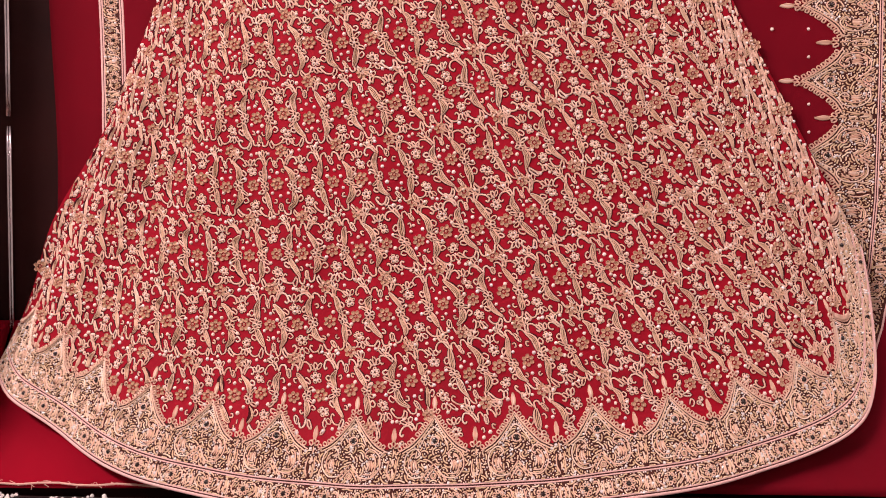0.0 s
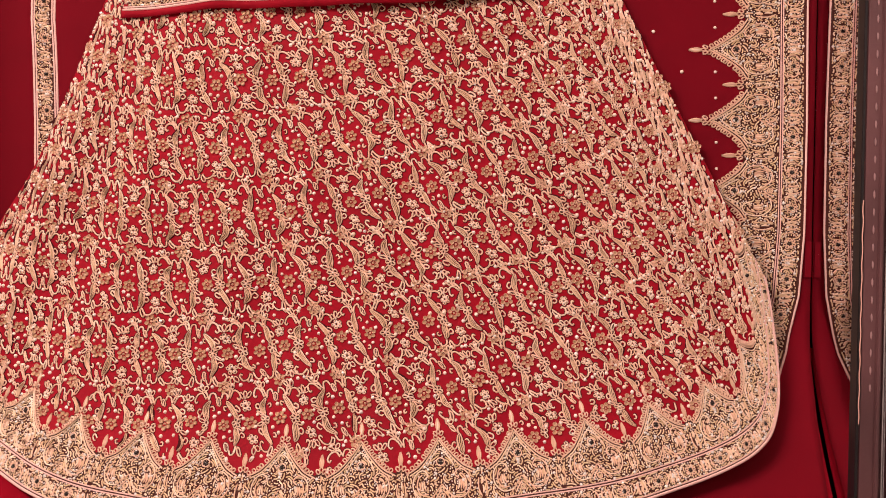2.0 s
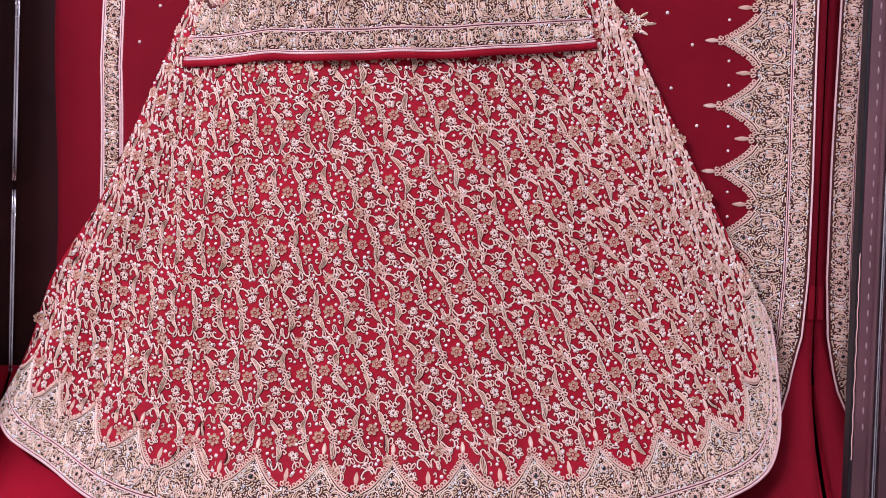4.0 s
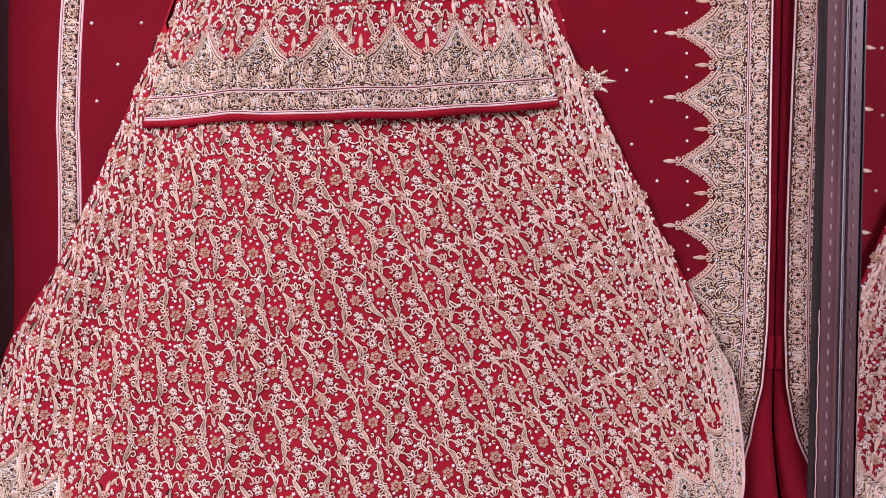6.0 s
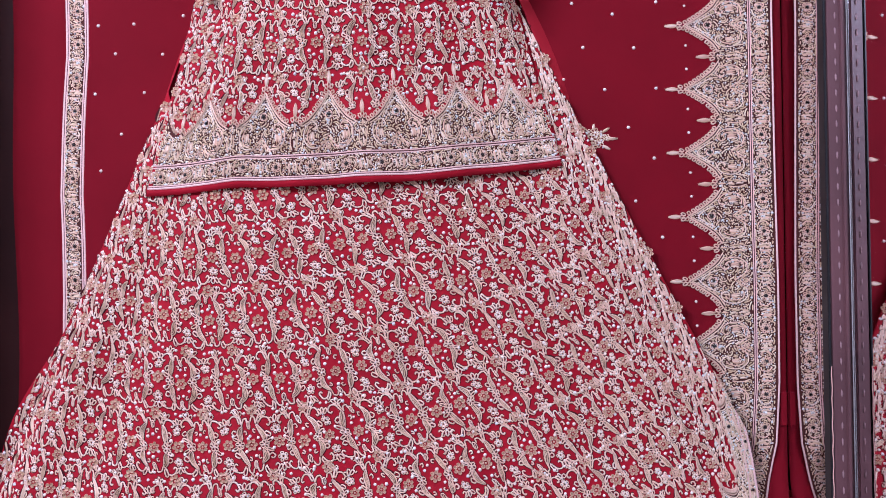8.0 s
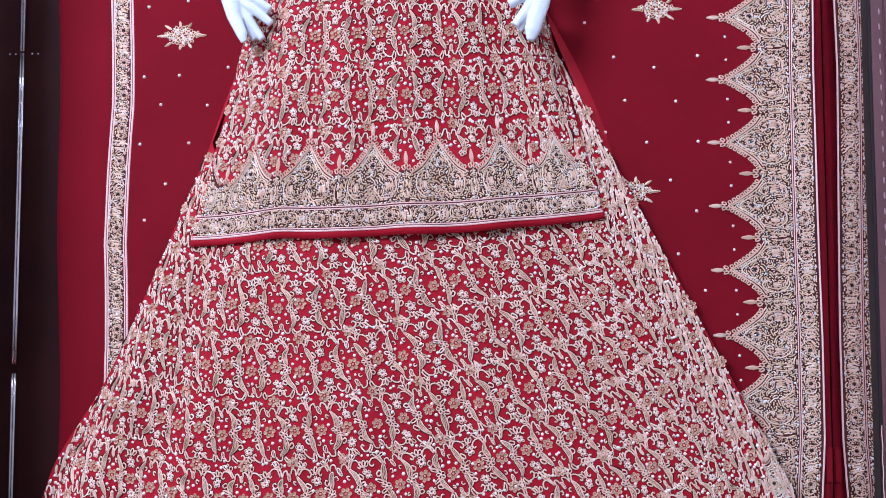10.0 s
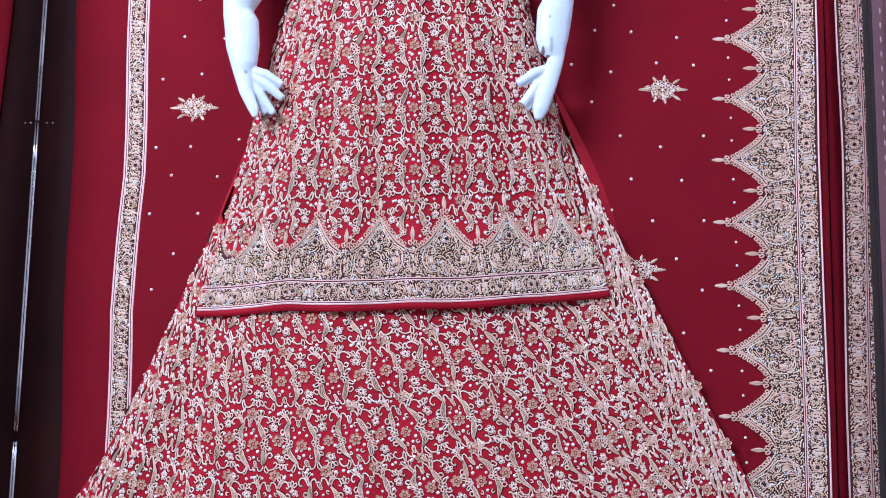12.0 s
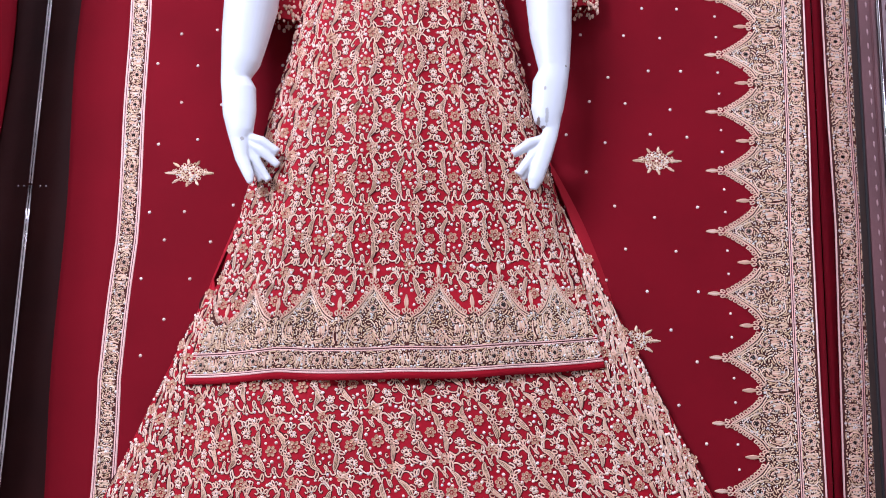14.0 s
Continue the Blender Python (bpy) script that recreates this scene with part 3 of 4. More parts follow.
# ---- border repeat: narrow band, double line and a pointed arch full of paisleys ----
def worm_fill(inside, strokes, width, height, seed, gap=0.0028, cell=0.0005):
    """Fills the free room of a tile with short winding threads that keep clear of one another; the tile repeats in p."""
    rnd = random.Random(seed)
    nx, nz = int(round(width / cell)), int(height / cell) + 2
    free = np.zeros((nz, nx), dtype=bool)
    for j in range(nz):
        for i in range(nx):
            free[j, i] = inside((i + 0.5) * cell - width / 2, (j + 0.5) * cell)

    def block(p, q, r):
        i, j, k = int((p + width / 2) / cell), int(q / cell), int(r / cell) + 1
        for b in range(-k, k + 1):
            if 0 <= j + b < nz:
                for a in range(-k, k + 1):
                    if a * a + b * b <= (r / cell) ** 2:
                        free[j + b, (i + a) % nx] = False
    for s in strokes:
        s = np.asarray(s)
        for a, b in zip(s, s[1:]):
            for f in np.linspace(0, 1, max(2, int(np.hypot(*(b - a)) / cell))):
                block(*(a + (b - a) * f), gap * 0.62)
    worms, dots = [], []
    spots = [(i, j) for j in range(0, nz, 2) for i in range(0, nx, 2) if free[j, i]]
    rnd.shuffle(spots)
    for i, j in spots:
        if not free[j, i]:
            continue
        p, q = (i + 0.5) * cell - width / 2, (j + 0.5) * cell
        a = rnd.uniform(0, math.tau)
        bend = rnd.choice((-1, 1)) * rnd.uniform(40, 190)
        path = [(p, q)]
        step = 0.0014
        for n in range(rnd.randint(5, 13)):
            ok = False
            for turn in (0, 0.5, -0.5, 1.0, -1.0):
                b = a + bend * step + turn
                x, z = path[-1][0] + step * math.cos(b), path[-1][1] + step * math.sin(b)
                ii, jj = int((x + width / 2) / cell) % nx, int(z / cell)
                if 0 <= jj < nz and free[jj, ii] and abs(x) < width / 2 + 0.004:
                    ok = True
                    break
            if not ok:
                break
            a = b
            path.append((x, z))
        for x, z in path:
            block(x, z, gap)
        if len(path) > 2:
            worms.append(np.array(path))
        else:
            dots.append((p, q))
    return worms, dots


P = 0.12      # the repeat's width
BAND = 0.034  # narrow band's height


def arch_outline(k=1.0, top=0.143, base=0.046):
    pts = [(-0.052, 0.087), (-0.045, 0.091), (-0.034, 0.098), (-0.022, 0.111), (-0.010, 0.127), (0, top)]
    left = curve(*[(x * k, base + (z - base) * (0.5 + 0.5 * k)) for x, z in pts], n=25)
    return np.concatenate([left, left[::-1][1:] * (-1, 1)])


def spiral(x, z, r, turns, a0, flip=1, n=18):
    t = np.linspace(0, 1, n)
    rr = r * (1 - 0.82 * t)
    a = a0 + flip * turns * math.tau * t
    return np.stack([x + rr * np.cos(a), z + rr * np.sin(a)], 1)


def arch_tile(seed):
    """The strokes, pearls, stones and sequins of one repeat."""
    rnd = random.Random(seed)
    main, fat, pearls, gems, glints = [], [], [], [], []
    out = arch_outline()
    for k in (1.0, 0.90):
        main.append(arch_outline(k))
    # scallops outside the arch
    seg = np.cumsum(np.r_[0, np.hypot(*np.diff(out, axis=0).T)])
    for s in np.arange(0.004, seg[-1] - 0.004, 0.0078):
        i = int(np.searchsorted(seg, s))
        d = out[min(i + 1, len(out) - 1)] - out[i - 1]
        d = d / np.hypot(*d)
        nrm = np.array([-d[1], d[0]])
        if nrm[1] < 0:
            nrm = -nrm
        c = out[i] + nrm * 0.0042
        main.append(loop(c[0], c[1], 0.0034, 0.0026, math.atan2(nrm[1], nrm[0]), 8))
    # finial of the arch
    for k in (-1, 0, 1):
        main.append(loop(0.0048 * k, 0.149 + 0.003 * (k == 0), 0.0024, 0.0040, -0.5 * k, 8))
    for d in (-0.0014, 0, 0.0014):
        fat.append(curve((d, 0.154), (1.7 * d, 0.163), (0.3 * d, 0.174), n=7))
    # stone in a ring under the point
    gems.append((0, 0.104, 0.0042))
    main.append(loop(0, 0.104, 0.0062, 0.0062, 0, 13))
    main.append(curve((-0.020, 0.098), (-0.012, 0.112), (0, 0.124), (0.012, 0.112), (0.020, 0.098), n=16))
    # two paisleys and the little gable between them
    for f in (-1, 1):
        body = curve((f * 0.012, 0.052), (f * 0.030, 0.050), (f * 0.042, 0.064), (f * 0.040, 0.083), (f * 0.028, 0.092), (f * 0.020, 0.084), (f * 0.026, 0.078), n=28)
        main.append(body)
        inner = curve((f * 0.020, 0.056), (f * 0.031, 0.056), (f * 0.0365, 0.067), (f * 0.034, 0.080), (f * 0.028, 0.085), n=18)
        main.append(inner)
        for k in (0, 1, 2):
            fat.append(curve((f * (0.0235 + 0.004 * k), 0.061), (f * (0.026 + 0.003 * k), 0.068), (f * (0.0255 + 0.002 * k), 0.076), n=6))
        main.append(curve((f * 0.019, 0.046), (f * 0.009, 0.058), (0, 0.070), n=8))
        main.append(curve((f * 0.012, 0.046), (f * 0.006, 0.055), (0, 0.062), n=8))
    main.append(loop(0, 0.052, 0.004, 0.004, 0, 9))
    # small finial between two arches, drawn at the tile's edge
    for f in (-1, 1):
        main.append(curve((f * 0.0575, 0.047), (f * 0.0535, 0.060), (f * 0.0555, 0.076), n=9))
    for k in (-1, 0, 1):
        main.append(loop(P / 2 + 0.0045 * k, 0.097 + 0.003 * (k == 0), 0.0025, 0.0042, -0.5 * k, 8))
    for d in (-0.0014, 0, 0.0014):
        fat.append(curve((P / 2 + d, 0.103), (P / 2 + 1.7 * d, 0.112), (P / 2 + 0.3 * d, 0.124), n=7))
    for q in (0.052, 0.066, 0.080):
        fat.append(curve((P / 2, q), (P / 2 + 0.0012, q + 0.006), (P / 2, q + 0.012), n=6))
    for x in (0.0, P / 2):
        fat.append(curve((x - 0.001, 0.011), (x + 0.0015, 0.020), (x - 0.001, 0.029), n=7))
        for f in (-1, 1):
            main.append(curve((x + f * 0.0045, 0.010), (x + f * 0.0060, 0.020), (x + f * 0.0040, 0.030), n=8))
    # narrow band: two stone flowers with sprays of leaves
    for x in (-0.03, 0.03):
        gems.append((x, 0.021, 0.0036))
        for k in range(7):
            a = k * math.tau / 7
            main.append(loop(x + 0.0066 * math.cos(a), 0.021 + 0.0066 * math.sin(a), 0.0026, 0.0022, a, 7))
        for f in (-1, 1):
            main.append(curve((x + f * 0.011, 0.012), (x + f * 0.018, 0.019), (x + f * 0.016, 0.029), (x + f * 0.011, 0.029), n=12))
            fat.append(curve((x + f * 0.0215, 0.012), (x + f * 0.024, 0.019), (x + f * 0.0215, 0.027), n=7))

    def inside(p, q):
        if 0.0070 < q < 0.0345:
            return True
        if q < 0.0415:
            return False
        x = abs(p)
        edge = np.interp(x, [0, 0.010, 0.022, 0.034, 0.045, 0.052, 0.060], [0.138, 0.122, 0.106, 0.094, 0.088, 0.086, 0.091])
        return q < edge

    worms, dots = worm_fill(inside, main + fat, P, 0.15, seed + 3, 0.0026)
    for p, q in dots:
        (glints if rnd.random() < 0.22 else pearls).append((p, q, rnd.uniform(0.0012, 0.0017)))
    for k in range(30):
        w = worms[rnd.randrange(len(worms))]
        glints.append((w[0][0], w[0][1], rnd.uniform(0.0019, 0.0029)))
    return main, fat, worms, pearls, gems, glints


TILES = [arch_tile(s) for s in (11, 47, 83)]


def sew_border(parent, place, relief, starts, scale=1.0, high=None, arches=True, half=None):
    """Sews the repeats that begin at starts, each as a part, with its stones."""
    rnd = random.Random(7)
    high = high or scale
    thin = min(1.0, scale * high) ** 0.8
    for n, s in enumerate(starts):
        main, fat, worms, pearls, gems, glints = TILES[n % 3]
        T, B, G, Q, F = (Threads(place, relief) for _ in range(5))
        keep = (lambda q: True) if arches else (lambda q: q < 0.034)

        def at(pts):
            return np.asarray(pts, dtype=float) * (scale, high) + (s, 0)
        if half:
            for X in (T, B, G, Q, F):
                X.keep = lambda p, q: np.abs(p) < half
        for m in main:
            if keep(np.max(m[:, 1])):
                T.stroke(at(m), 0.00125 * thin, 0.0034)
        for m in fat:
            if keep(np.max(m[:, 1])):
                T.stroke(at(m), 0.0017 * thin, 0.0030, True)
        for m in worms:
            if keep(np.max(m[:, 1])):
                F.stroke(at(m), 0.00132 * thin, 0.0027)
        for p, q, r in pearls:
            if keep(q):
                B.dome(s + p * scale, q * high, r * thin, 0.0020)
        for p, q, r in gems:
            if keep(q):
                G.dome(s + p * scale, q * high, r, 0.0044)
        for p, q, r in glints:
            if keep(q):
                Q.dome(s + p * scale, q * high, r, 0.0030, (rnd.uniform(-0.0008, 0.0008), rnd.uniform(-0.0008, 0.0008)))
        motif = mesh_part("arch_motif" if arches else "band_motif", T.mesh("motif", ZARI), parent)
        for name, X, mat in (("gold_fill", F, ZARI_GOLD), ("pearl_work", B, PEARL), ("stone_work", G, GEM), ("sequin_work", Q, SEQUIN)):
            if X.count:
                tagged(mesh_part(name, X.mesh(name, mat), motif), kind="stuff")


def sew_cords(parent, place, relief, p0, p1, levels, name="piping"):
    n = int((p1 - p0) / 0.006)
    p = np.linspace(p0, p1, n)
    for q, w in levels:
        C = Threads(place, relief)
        C.stroke(np.stack([p, np.full(n, q)], 1), w, 0.0024)
        mesh_part(name, C.mesh(name, PIPING), parent, "pink-gold twisted cord")


def ground_strip(name, place, relief, p0, p1, top, mat, lift=0.0006, step=0.003, rows=16):
    """The backing under a border, dark with the shade between its threads: from its lower edge to the height top(p)."""
    n = int((p1 - p0) / step)
    p = np.linspace(p0, p1, n)
    v = np.linspace(0, 1, rows)
    pp = np.repeat(p[None], rows, 0)
    qq = v[:, None] * top(p)[None] + 0.0012
    x, z = place(pp.ravel(), qq.ravel())
    verts = np.stack([x, relief(x, z) - lift, z], 1)
    i = (np.arange(rows - 1)[:, None] * n + np.arange(n - 1)[None]).ravel()
    return quad_mesh(name, verts, np.stack([i, i + 1, i + n + 1, i + n], 1), mat)


def arch_top(scale, s0, high=None):
    high = high or scale

    def top(p):
        x = np.abs((p - s0 + P * scale / 2) % (P * scale) - P * scale / 2) / scale
        return high * np.interp(x, [0, 0.010, 0.022, 0.034, 0.045, 0.052, 0.060], [0.142, 0.126, 0.111, 0.098, 0.092, 0.090, 0.096])
    return top


# dupatta: right border with arches that point inwards, left narrow band
DS = 0.945
DH = 1.09


def dup_right_place(p, q):
    return dup_edge(p) - q, p


def dup_left_place(p, q):
    return dup_left(p) + q, p


right_border = mesh_part("zari_border", ground_strip("zari_border", dup_right_place, dup_y, 0.22, 2.0, arch_top(DS, 0.7015, DH), GAP_SHADE), dupatta, "wide gold zari border with pointed arches")
sew_border(right_border, dup_right_place, dup_y, [0.7015 + P * DS * k for k in range(-4, 10)], DS, DH)
sew_cords(right_border, dup_right_place, dup_y, 0.22, 2.0, ((0.0015, 0.0017), (0.0358 * DH, 0.0011), (0.0390 * DH, 0.0011)))
left_border = mesh_part("zari_band", ground_strip("zari_band", dup_left_place, dup_y, 0.50, 2.0, lambda p: np.full(len(p), 0.037), GAP_SHADE, rows=6), dupatta, "narrow gold zari band")
sew_border(left_border, dup_left_place, dup_y, [0.52 + P * k for k in range(12)], 1.0, arches=False)
sew_cords(left_border, dup_left_place, dup_y, 0.50, 2.0, ((0.001, 0.0018), (0.005, 0.0014), (0.0345, 0.0014), (0.0385, 0.0018)))


# sequins scattered on the veil, and its flower sprays
def veil_place(p, q):
    return p, q


def spray(x0, z0, flip):
    T, B, Q = (Threads(veil_place, dup_y) for _ in range(3))
    rnd = random.Random(int(1000 * abs(x0)) + 2)
    for k in range(7):
        a = k * math.tau / 7 + 0.3
        floret(T, B, x0 + 0.0165 * math.cos(a), z0 + 0.0125 * math.sin(a), 0.0080, 5, a)
    floret(T, B, x0, z0, 0.0095, 6)
    for f in (-1, 1):
        floret(T, B, x0 + 0.027 * f, z0 + 0.002, 0.0060, 5)
    for a, d, n in ((0.0, 0.026, 0.020), (0.55, 0.022, 0.015), (-0.55, 0.022, 0.015), (math.pi, 0.027, 0.017), (1.4, 0.017, 0.010), (-1.4, 0.017, 0.010), (2.2, 0.019, 0.010), (-2.2, 0.019, 0.010)):
        x, z = x0 + flip * d * math.cos(a), z0 + d * math.sin(a)
        way = np.array([flip * math.cos(a), math.sin(a)])
        T.stroke([(x, z) + way * n * t for t in (0, 0.3, 0.6, 1.0)], 0.0028, 0.0026, True)
        T.stroke([(x, z) + way * n * t for t in (0.1, 0.5, 0.9)], 0.0008, 0.0034)
    for k in range(24):
        a, d = rnd.uniform(0, 6.28), rnd.uniform(0.004, 0.022)
        B.dome(x0 + 1.2 * d * math.cos(a), z0 + 0.8 * d * math.sin(a), 0.0017, 0.0024)
    for k in range(8):
        Q.dome(x0 + rnd.uniform(-0.022, 0.022), z0 + rnd.uniform(-0.016, 0.016), 0.0019, 0.003)
    ob = mesh_part("flower_spray", T.mesh("flower_spray", ZARI_GOLD), dupatta, "gold and pearl flower spray")
    tagged(mesh_part("pearl_work", B.mesh("pearl_work", PEARL), ob), kind="stuff")
    tagged(mesh_part("sequin_work", Q.mesh("sequin_work", SEQUIN), ob), kind="stuff")


SPRAYS = ((0.401, 1.286, 1), (-0.453, 1.257, -1), (0.350, 0.956, 1))
for item in SPRAYS:
    spray(*item)
veil_dots = Threads(veil_place, dup_y)
rng = random.Random(21)
for k in range(24):
    z = 0.44 + 0.068 * k
    for j in range(-14, 3):
        x = 0.425 + 0.076 * j + (0.038 if k % 2 else 0) + rng.uniform(-0.012, 0.012)
        zz = z + rng.uniform(-0.014, 0.014)
        if dup_left(zz) + 0.055 < x < dup_edge(zz) - 0.185 and all(abs(x - a) > 0.058 or abs(zz - b) > 0.045 for a, b, _ in SPRAYS):
            veil_dots.dome(x, zz, 0.0031, 0.0026, (rng.uniform(-0.0006, 0.0006), rng.uniform(-0.0006, 0.0006)))
for k in range(-4, 11):
    for f in (-1, 1):
        veil_dots.dome(0.522, 0.7015 + P * DS * (k + 0.5) + f * 0.021, 0.0026, 0.0024)
tagged(mesh_part("sequin_work", veil_dots.mesh("sequin_work", PEARL), dupatta), kind="stuff")


# ---- garments: a fan of cloth round an apex, going up from its hem ----
class Fan:
    """place(p, q): p runs along the hem's arc, q up the cloth from the hem."""

    def __init__(self, ax, az, angles, radii, squeeze, swell=0.0):
        self.swell = swell
        self.ax, self.az = ax, az
        self.angles, self.radii = np.radians(angles), np.array(radii)
        self.mid, self.half = (self.angles[0] + self.angles[-1]) / 2, (self.angles[-1] - self.angles[0]) / 2
        self.squeeze = squeeze
        self.full = self.half * squeeze / math.sin(squeeze)
        self.r0 = float(np.mean(radii))
        fine = np.linspace(self.angles[0], self.angles[-1], 400)
        rr = np.interp(fine, self.angles, self.radii)
        pad = np.r_[np.full(10, rr[0]) + (np.arange(10)[::-1] + 1) * (rr[0] - rr[1]), rr, np.full(10, rr[-1]) + (np.arange(10) + 1) * (rr[-1] - rr[-2])]
        self.fine, self.rr = fine, np.convolve(pad, np.ones(21) / 21, "valid")

    def hem(self, phi):
        return np.interp(phi, self.fine, self.rr)

    def place(self, p, q):
        psi = np.asarray(p) / self.r0
        phi = self.mid + self.half * np.sin(np.clip(psi / self.full, -1, 1) * self.squeeze) / math.sin(self.squeeze)
        r = self.hem(phi) - q
        x, z = self.ax + r * np.sin(phi), self.az - r * np.cos(phi)
        side = np.clip((self.mid - phi) / self.half - 0.6, 0, 0.4) / 0.4
        return x - self.swell * side * np.exp(-((z - 0.50) / 0.10) ** 2), z

    def spread(self, x, z):
        """-1..1 across the fan."""
        return (np.arctan2(x - self.ax, self.az - z) - self.mid) / self.half


skirt_fan = Fan(-0.07, 1.80, [-23.6, -22.6, -20.0, -16.6, -13.2, -6.0, 2.0, 9.0, 14.0, 18.5, 21.5, 23.0, 24.5, 26.0],
                [1.668, 1.688, 1.700, 1.718, 1.727, 1.719, 1.711, 1.715, 1.725, 1.730, 1.722, 1.702, 1.630, 1.500], 1.15, 0.026)


def skirt_y(x, z):
    u = np.clip(skirt_fan.spread(x, z), -1, 1)
    rim = -0.033 - 0.15 * np.exp(-(z - 0.10) / 0.15)
    mid = -0.066 - 0.145 * np.exp(-(z - 0.09) / 0.17)
    edge = np.clip((np.abs(u) - 0.5) / 0.5, 0, 1)
    fold = (0.0022 + 0.007 * edge) * np.sin(u * 27 + 1.2 * np.sin(5 * u)) * np.clip((1.25 - z) / 0.9, 0.2, 1)
    return rim + (mid - rim) * np.sqrt(np.clip(1 - np.abs(u) ** np.where(u > 0, 1.8, 2.6), 0, 1)) - fold - 0.003 * np.sin(6 * x + 4 * z)


skirt = tagged(new("lehenga_skirt"), "flared red bridal skirt covered in rose-gold embroidery, spread like a fan", "skirt")
W = skirt_fan.full * skirt_fan.r0


def skirt_sheet(u, v):
    x, z = skirt_fan.place((2 * u - 1) * W, 0.0 + 0.86 * v)
    return x, skirt_y(x, z), z


mesh_part("skirt_cloth", grid_sheet("skirt_cloth", skirt_sheet, 260, 90, SKIRT_RED, 0.002), skirt)
n_tiles = 15
HS = 2 * W / (n_tiles * P)
HH = 0.86
starts = [-W + P * HS * (k + 0.5) for k in range(n_tiles)]
hem_top = arch_top(HS, starts[0], HH)
hem_border = mesh_part("hem_border", ground_strip("hem_border", skirt_fan.place, skirt_y, -W, W, hem_top, GAP_SHADE), skirt, "dense gold zari hem border with pointed arches")
sew_border(hem_border, skirt_fan.place, skirt_y, starts, HS, HH)
sew_cords(hem_border, skirt_fan.place, skirt_y, -W, W, ((0.0012, 0.0022), (0.0052, 0.0014), (0.0362 * HH, 0.0012), (0.0402 * HH, 0.0012)))

T, B, Q, L, U, flowers = *(Threads(skirt_fan.place, skirt_y) for _ in range(5)), []


def above_hem(p, q):
    x = np.abs((p - starts[0] + P * HS / 2) % (P * HS) - P * HS / 2) / HS
    return (q > hem_top(p) + 0.004 + 0.026 * (x < 0.008) + 0.024 * (x > 0.053)) & (q < 0.85) & (np.abs(p) < W - 0.004)


T.keep = B.keep = Q.keep = L.keep = U.keep = above_hem
T.under = U
rng = random.Random(3)
row_step, col = 0.1045, 0.0865
for k in range(-2, 11):
    q = 0.07 + row_step * k
    ratio = (skirt_fan.r0 - min(max(q, 0.1), 0.8)) / skirt_fan.r0
    pitch = col / ratio
    count = int(W / pitch) + 2
    for j in range(-count, count + 1):
        p = (j - (0.42 * k) % 1) * pitch
        qq = q + 0.145 * p * ratio
        if 0.02 < qq < 0.90:
            lantern_cell(T, B, Q, L, flowers, p, qq, rng, 0.93 / ratio, 0.90, 0.34, 0.145)
tagged(mesh_part("thread_embroidery", T.mesh("thread_embroidery", SILK_ZARI), skirt, "rose-gold leaf and tendril embroidery"), kind="stuff")
tagged(mesh_part("leaf_filling", L.mesh("leaf_filling", LEAF_GOLD), skirt, "dull gold satin-stitched leaves"), kind="stuff")
tagged(mesh_part("thread_edge_shade", U.mesh("thread_edge_shade", THREAD_SHADE), skirt, "dark maroon underlay standing in for shade round the embroidery"), kind="stuff")
tagged(mesh_part("pearl_work", B.mesh("pearl_work", PEARL), skirt), kind="stuff")
tagged(mesh_part("sequin_work", Q.mesh("sequin_work", SEQUIN), skirt), kind="stuff")
sew_flowers(flowers, skirt_fan.place, skirt_y, skirt)

# long shirt over the skirt
kurti_fan = Fan(-0.062, 2.34, [-13.9, -8.0, 0.0, 8.0, 13.9], [1.515, 1.474, 1.458, 1.463, 1.478], 1.0)


def kurti_y(x, z):
    u = np.clip(kurti_fan.spread(x, z), -1, 1)
    bulge = np.interp(z, [0.85, 1.05, 1.3, 1.6, 1.8], [0.034, 0.052, 0.090, 0.10, 0.10])
    own = -0.042 - bulge * np.sqrt(np.clip(1 - np.abs(u) ** np.where(u > 0, 1.7, 2.4), 0, 1)) - 0.003 * np.sin(u * 17) - 0.002 * np.sin(9 * z + 4 * x)
    return np.minimum(own, skirt_y(x, z) - 0.006)


kurti = tagged(new("kurti"), "long red tunic with gold zari hem over the skirt", "tunic")
KW = kurti_fan.full * kurti_fan.r0


def kurti_sheet(u, v):
    x, z = kurti_fan.place((2 * u - 1) * KW, 0.80 * v)
    return x, kurti_y(x, z), z


mesh_part("front_panel", grid_sheet("front_panel", kurti_sheet, 150, 90, SKIRT_RED, 0.002), kurti)


def kurti_border_place(p, q):
    return kurti_fan.place(p, q + 0.012)


KS = 1.055
KH = 1.04
kstarts = [0.016 + P * KS * (k - 3.5) for k in range(8)]
ktop = arch_top(KS, kstarts[0], KH)
kborder = mesh_part("hem_border", ground_strip("hem_border", kurti_border_place, kurti_y, 0.012 - KW, KW - 0.012, ktop, GAP_SHADE), kurti, "gold zari hem border with pointed arches")
sew_border(kborder, kurti_border_place, kurti_y, kstarts, KS, KH, half=KW)
sew_cords(kborder, kurti_border_place, kurti_y, -KW, KW, ((0.0012, 0.0018), (0.0050, 0.0013), (0.0362 * KH, 0.0012), (0.0400 * KH, 0.0012)))
T, B, Q, L, U, flowers = *(Threads(kurti_fan.place, kurti_y) for _ in range(5)), []


def above_border(p, q):
    x = np.abs((p - kstarts[0] + P * KS / 2) % (P * KS) - P * KS / 2) / KS
    return (q > ktop(p) + 0.018 + 0.026 * (x < 0.008) + 0.024 * (x > 0.053)) & (q < 0.79) & (np.abs(p) < KW - 0.003)


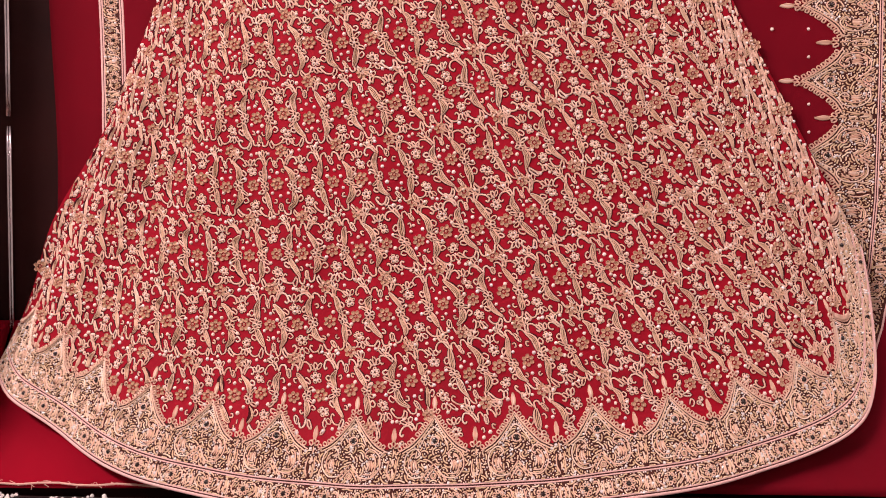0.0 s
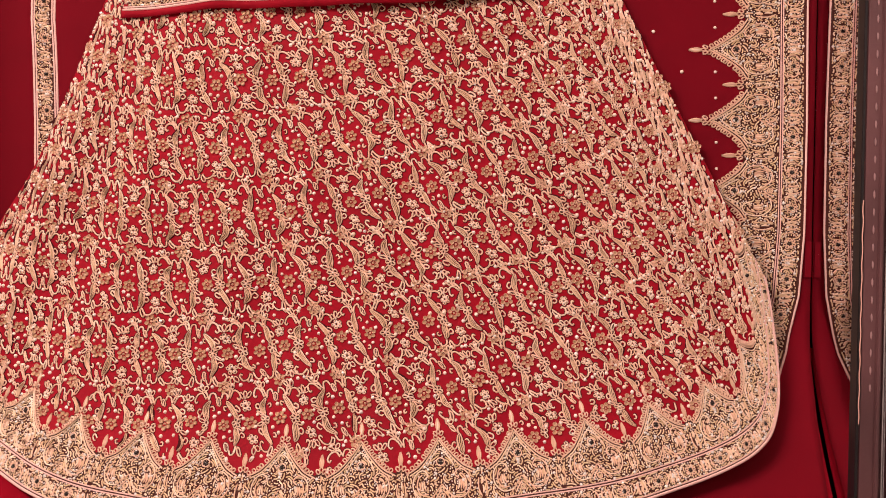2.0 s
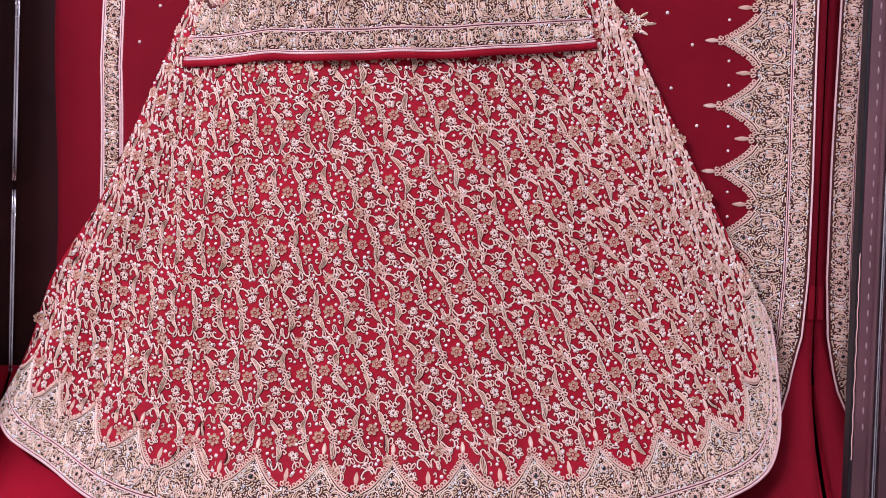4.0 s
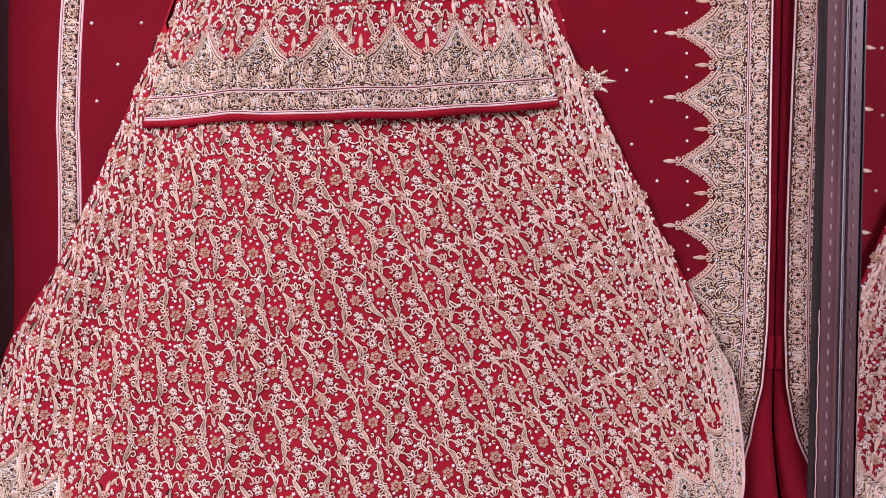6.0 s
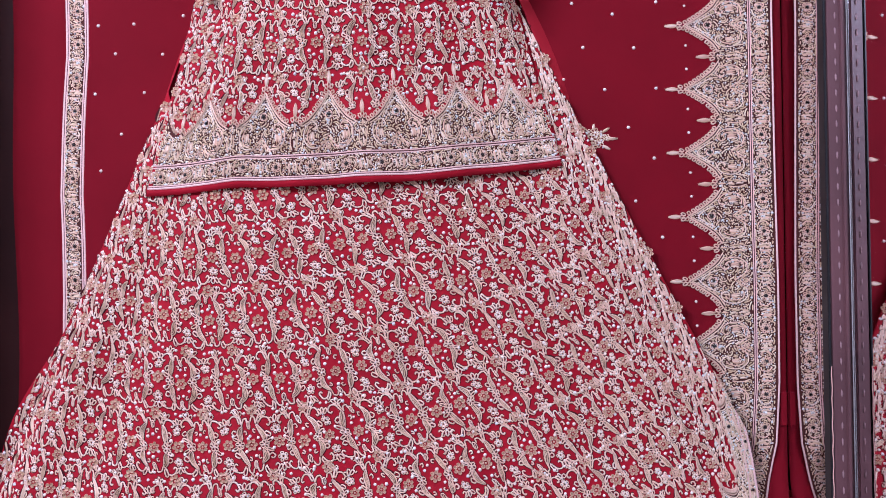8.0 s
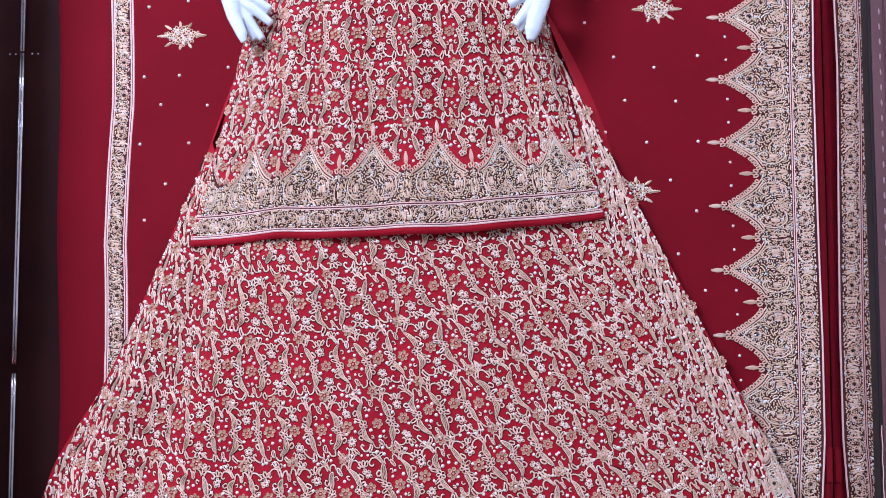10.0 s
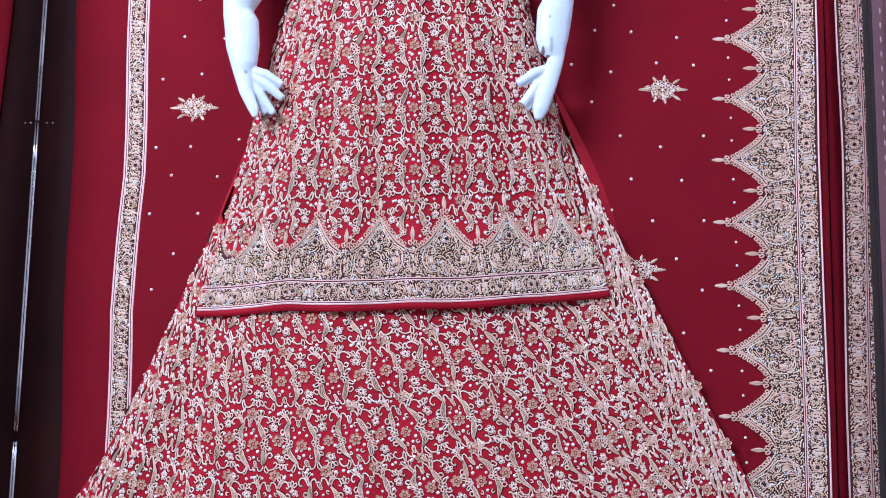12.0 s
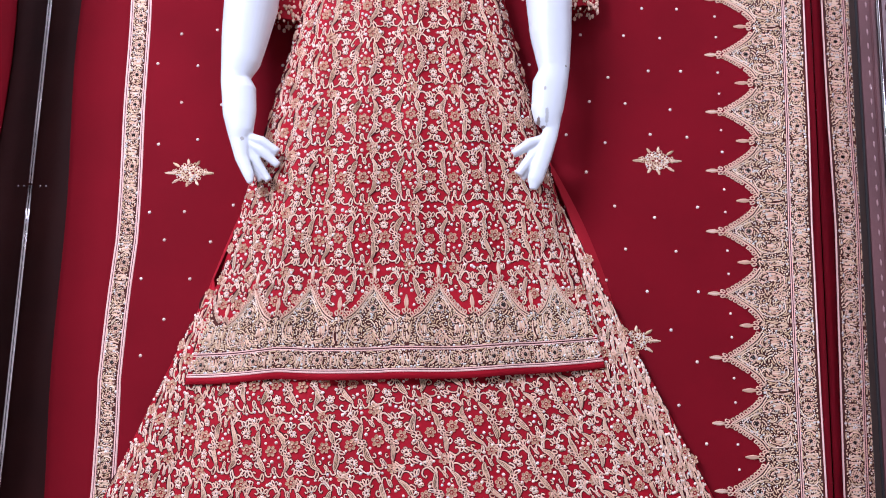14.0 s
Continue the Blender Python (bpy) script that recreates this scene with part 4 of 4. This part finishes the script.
T.keep = B.keep = Q.keep = L.keep = U.keep = above_border
T.under = U
for k in range(7):
    q = 0.135 + 0.1045 * k
    ratio = (kurti_fan.r0 - q) / kurti_fan.r0
    pitch = 0.080 / ratio
    count = int(KW / pitch) + 2
    for j in range(-count, count + 1):
        lantern_cell(T, B, Q, L, flowers, (j + 0.2) * pitch, q, rng, 0.86 / ratio, 0.90)
tagged(mesh_part("thread_embroidery", T.mesh("thread_embroidery", SILK_ZARI), kurti, "rose-gold leaf and tendril embroidery"), kind="stuff")
tagged(mesh_part("leaf_filling", L.mesh("leaf_filling", LEAF_GOLD), kurti, "dull gold satin-stitched leaves"), kind="stuff")
tagged(mesh_part("thread_edge_shade", U.mesh("thread_edge_shade", THREAD_SHADE), kurti, "dark maroon underlay standing in for shade round the embroidery"), kind="stuff")
tagged(mesh_part("pearl_work", B.mesh("pearl_work", PEARL), kurti), kind="stuff")
tagged(mesh_part("sequin_work", Q.mesh("sequin_work", SEQUIN), kurti), kind="stuff")
sew_flowers(flowers, kurti_fan.place, kurti_y, kurti)


def net_panel(x0, z0, x1, z1, out):
    def fx(u, v):
        x = x0 + (x1 - x0) * (1 - v) + out * u * np.sin(math.pi * (0.12 + 0.80 * (1 - v)))
        z = z0 + (z1 - z0) * (1 - v)
        return x, -0.038 + 0.018 * u, z
    mesh_part("net_side_panel", grid_sheet("net_side_panel", fx, 8, 30, NET_RED, 0.0006), kurti, "sheer red net side panel")


net_panel(0.194, 1.290, 0.325, 0.95, 0.027)
net_panel(-0.318, 1.26, -0.425, 0.97, -0.012)

# short flared sleeves that end in a beaded cuff
for cx, z0, tilt in ((-0.298, 1.540, 0.002), (0.246, 1.566, -0.002)):
    sleeve = mesh_part("sleeve", None, kurti)
    bm = bmesh.new()
    tube(bm, [(cx + tilt * k, -0.058, z0 + 0.03 * k) for k in range(8)], [(0.048, 0.018)] * 8, 28)
    bmesh.ops.delete(bm, geom=[f for f in bm.faces if len(f.verts) > 4], context="FACES_ONLY")
    part("sleeve_cloth", bm, SKIRT_RED, sleeve, smooth=True)
    bm = bmesh.new()
    rnd = random.Random(31)
    for k in range(230):
        a, dz = rnd.uniform(0, math.tau), 0.052 * rnd.random() ** 1.2
        bmesh.ops.create_icosphere(bm, subdivisions=1, radius=rnd.uniform(0.0016, 0.0036), matrix=Matrix.Translation((cx + 0.049 * math.cos(a), -0.058 + 0.019 * math.sin(a), z0 + dz - 0.006 - 0.004 * math.cos(9 * a))) @ Matrix.Diagonal((1, 1, rnd.uniform(0.7, 2.0), 1)))
    part("cuff", bm, ZARI, sleeve, "beaded gold cuff")


# ---- mannequin: torso under the clothes and two white arms, one mesh ----
def mannequin():
    bm = bmesh.new()
    tube(bm, [(-0.06, -0.050, z) for z in (1.15, 1.3, 1.45, 1.6, 1.75)],
         [(0.13, 0.020), (0.14, 0.026), (0.13, 0.028), (0.13, 0.028), (0.14, 0.028)], 20)
    # each arm by height, outer and inner edge; a step in the forearm marks the joint of the hand piece
    left_arm = ((1.74, -0.388, -0.283), (1.62, -0.387, -0.285), (1.546, -0.386, -0.289), (1.48, -0.386, -0.303), (1.434, -0.384, -0.314), (1.410, -0.383, -0.328), (1.398, -0.382, -0.329),
                (1.380, -0.379, -0.318), (1.338, -0.374, -0.315), (1.304, -0.364, -0.318), (1.289, -0.359, -0.326), (1.254, -0.347, -0.323), (1.222, -0.330, -0.311), (1.208, -0.322, -0.312))
    right_arm = ((1.74, 0.247, 0.150), (1.62, 0.243, 0.154), (1.555, 0.241, 0.159), (1.49, 0.239, 0.165), (1.424, 0.234, 0.179), (1.410, 0.232, 0.176), (1.395, 0.230, 0.168),
                 (1.345, 0.221, 0.165), (1.328, 0.218, 0.170), (1.311, 0.214, 0.185), (1.300, 0.211, 0.182), (1.262, 0.200, 0.171), (1.218, 0.184, 0.156), (1.200, 0.173, 0.160))
    left_fingers = (((-0.332, 1.296), (-0.274, 1.268), 0.0086), ((-0.334, 1.288), (-0.273, 1.244), 0.0086), ((-0.336, 1.280), (-0.289, 1.218), 0.0082), ((-0.338, 1.270), (-0.304, 1.218), 0.0062))
    right_fingers = (((0.192, 1.294), (0.133, 1.266), 0.0098), ((0.192, 1.284), (0.142, 1.230), 0.0108), ((0.190, 1.272), (0.150, 1.222), 0.0060))
    for line, fingers in ((left_arm, left_fingers), (right_arm, right_fingers)):
        tube(bm, [((a + b) / 2, -0.100 - 0.05 * (1.75 - z), z) for z, a, b in line],
             [(abs(a - b) / 2, abs(a - b) / 2 * min(1, 0.62 + 2.0 * max(0, z - 1.36))) for z, a, b in line], 36)
        for k, ((x0, z0), (x1, z1), r) in enumerate(fingers):
            tube(bm, [(x0, -0.118, z0), ((x0 + x1) / 2, -0.121 + 0.003 * k, (z0 + z1) / 2 + 0.004), (x1, -0.117 + 0.003 * k, z1)], [r, 1.05 * r, 0.8 * r], 12)
    ob = part("mannequin", bm, WHITE_PLASTIC, smooth=True)
    mod = ob.modifiers.new("blend", "REMESH")
    mod.mode, mod.voxel_size, mod.use_smooth_shade = "VOXEL", 0.0018, True
    sm = ob.modifiers.new("soften", "SMOOTH")
    sm.factor, sm.iterations = 0.5, 6
    return tagged(ob, "glossy white shop mannequin with slim fanned fingers", "mannequin")


mannequin()
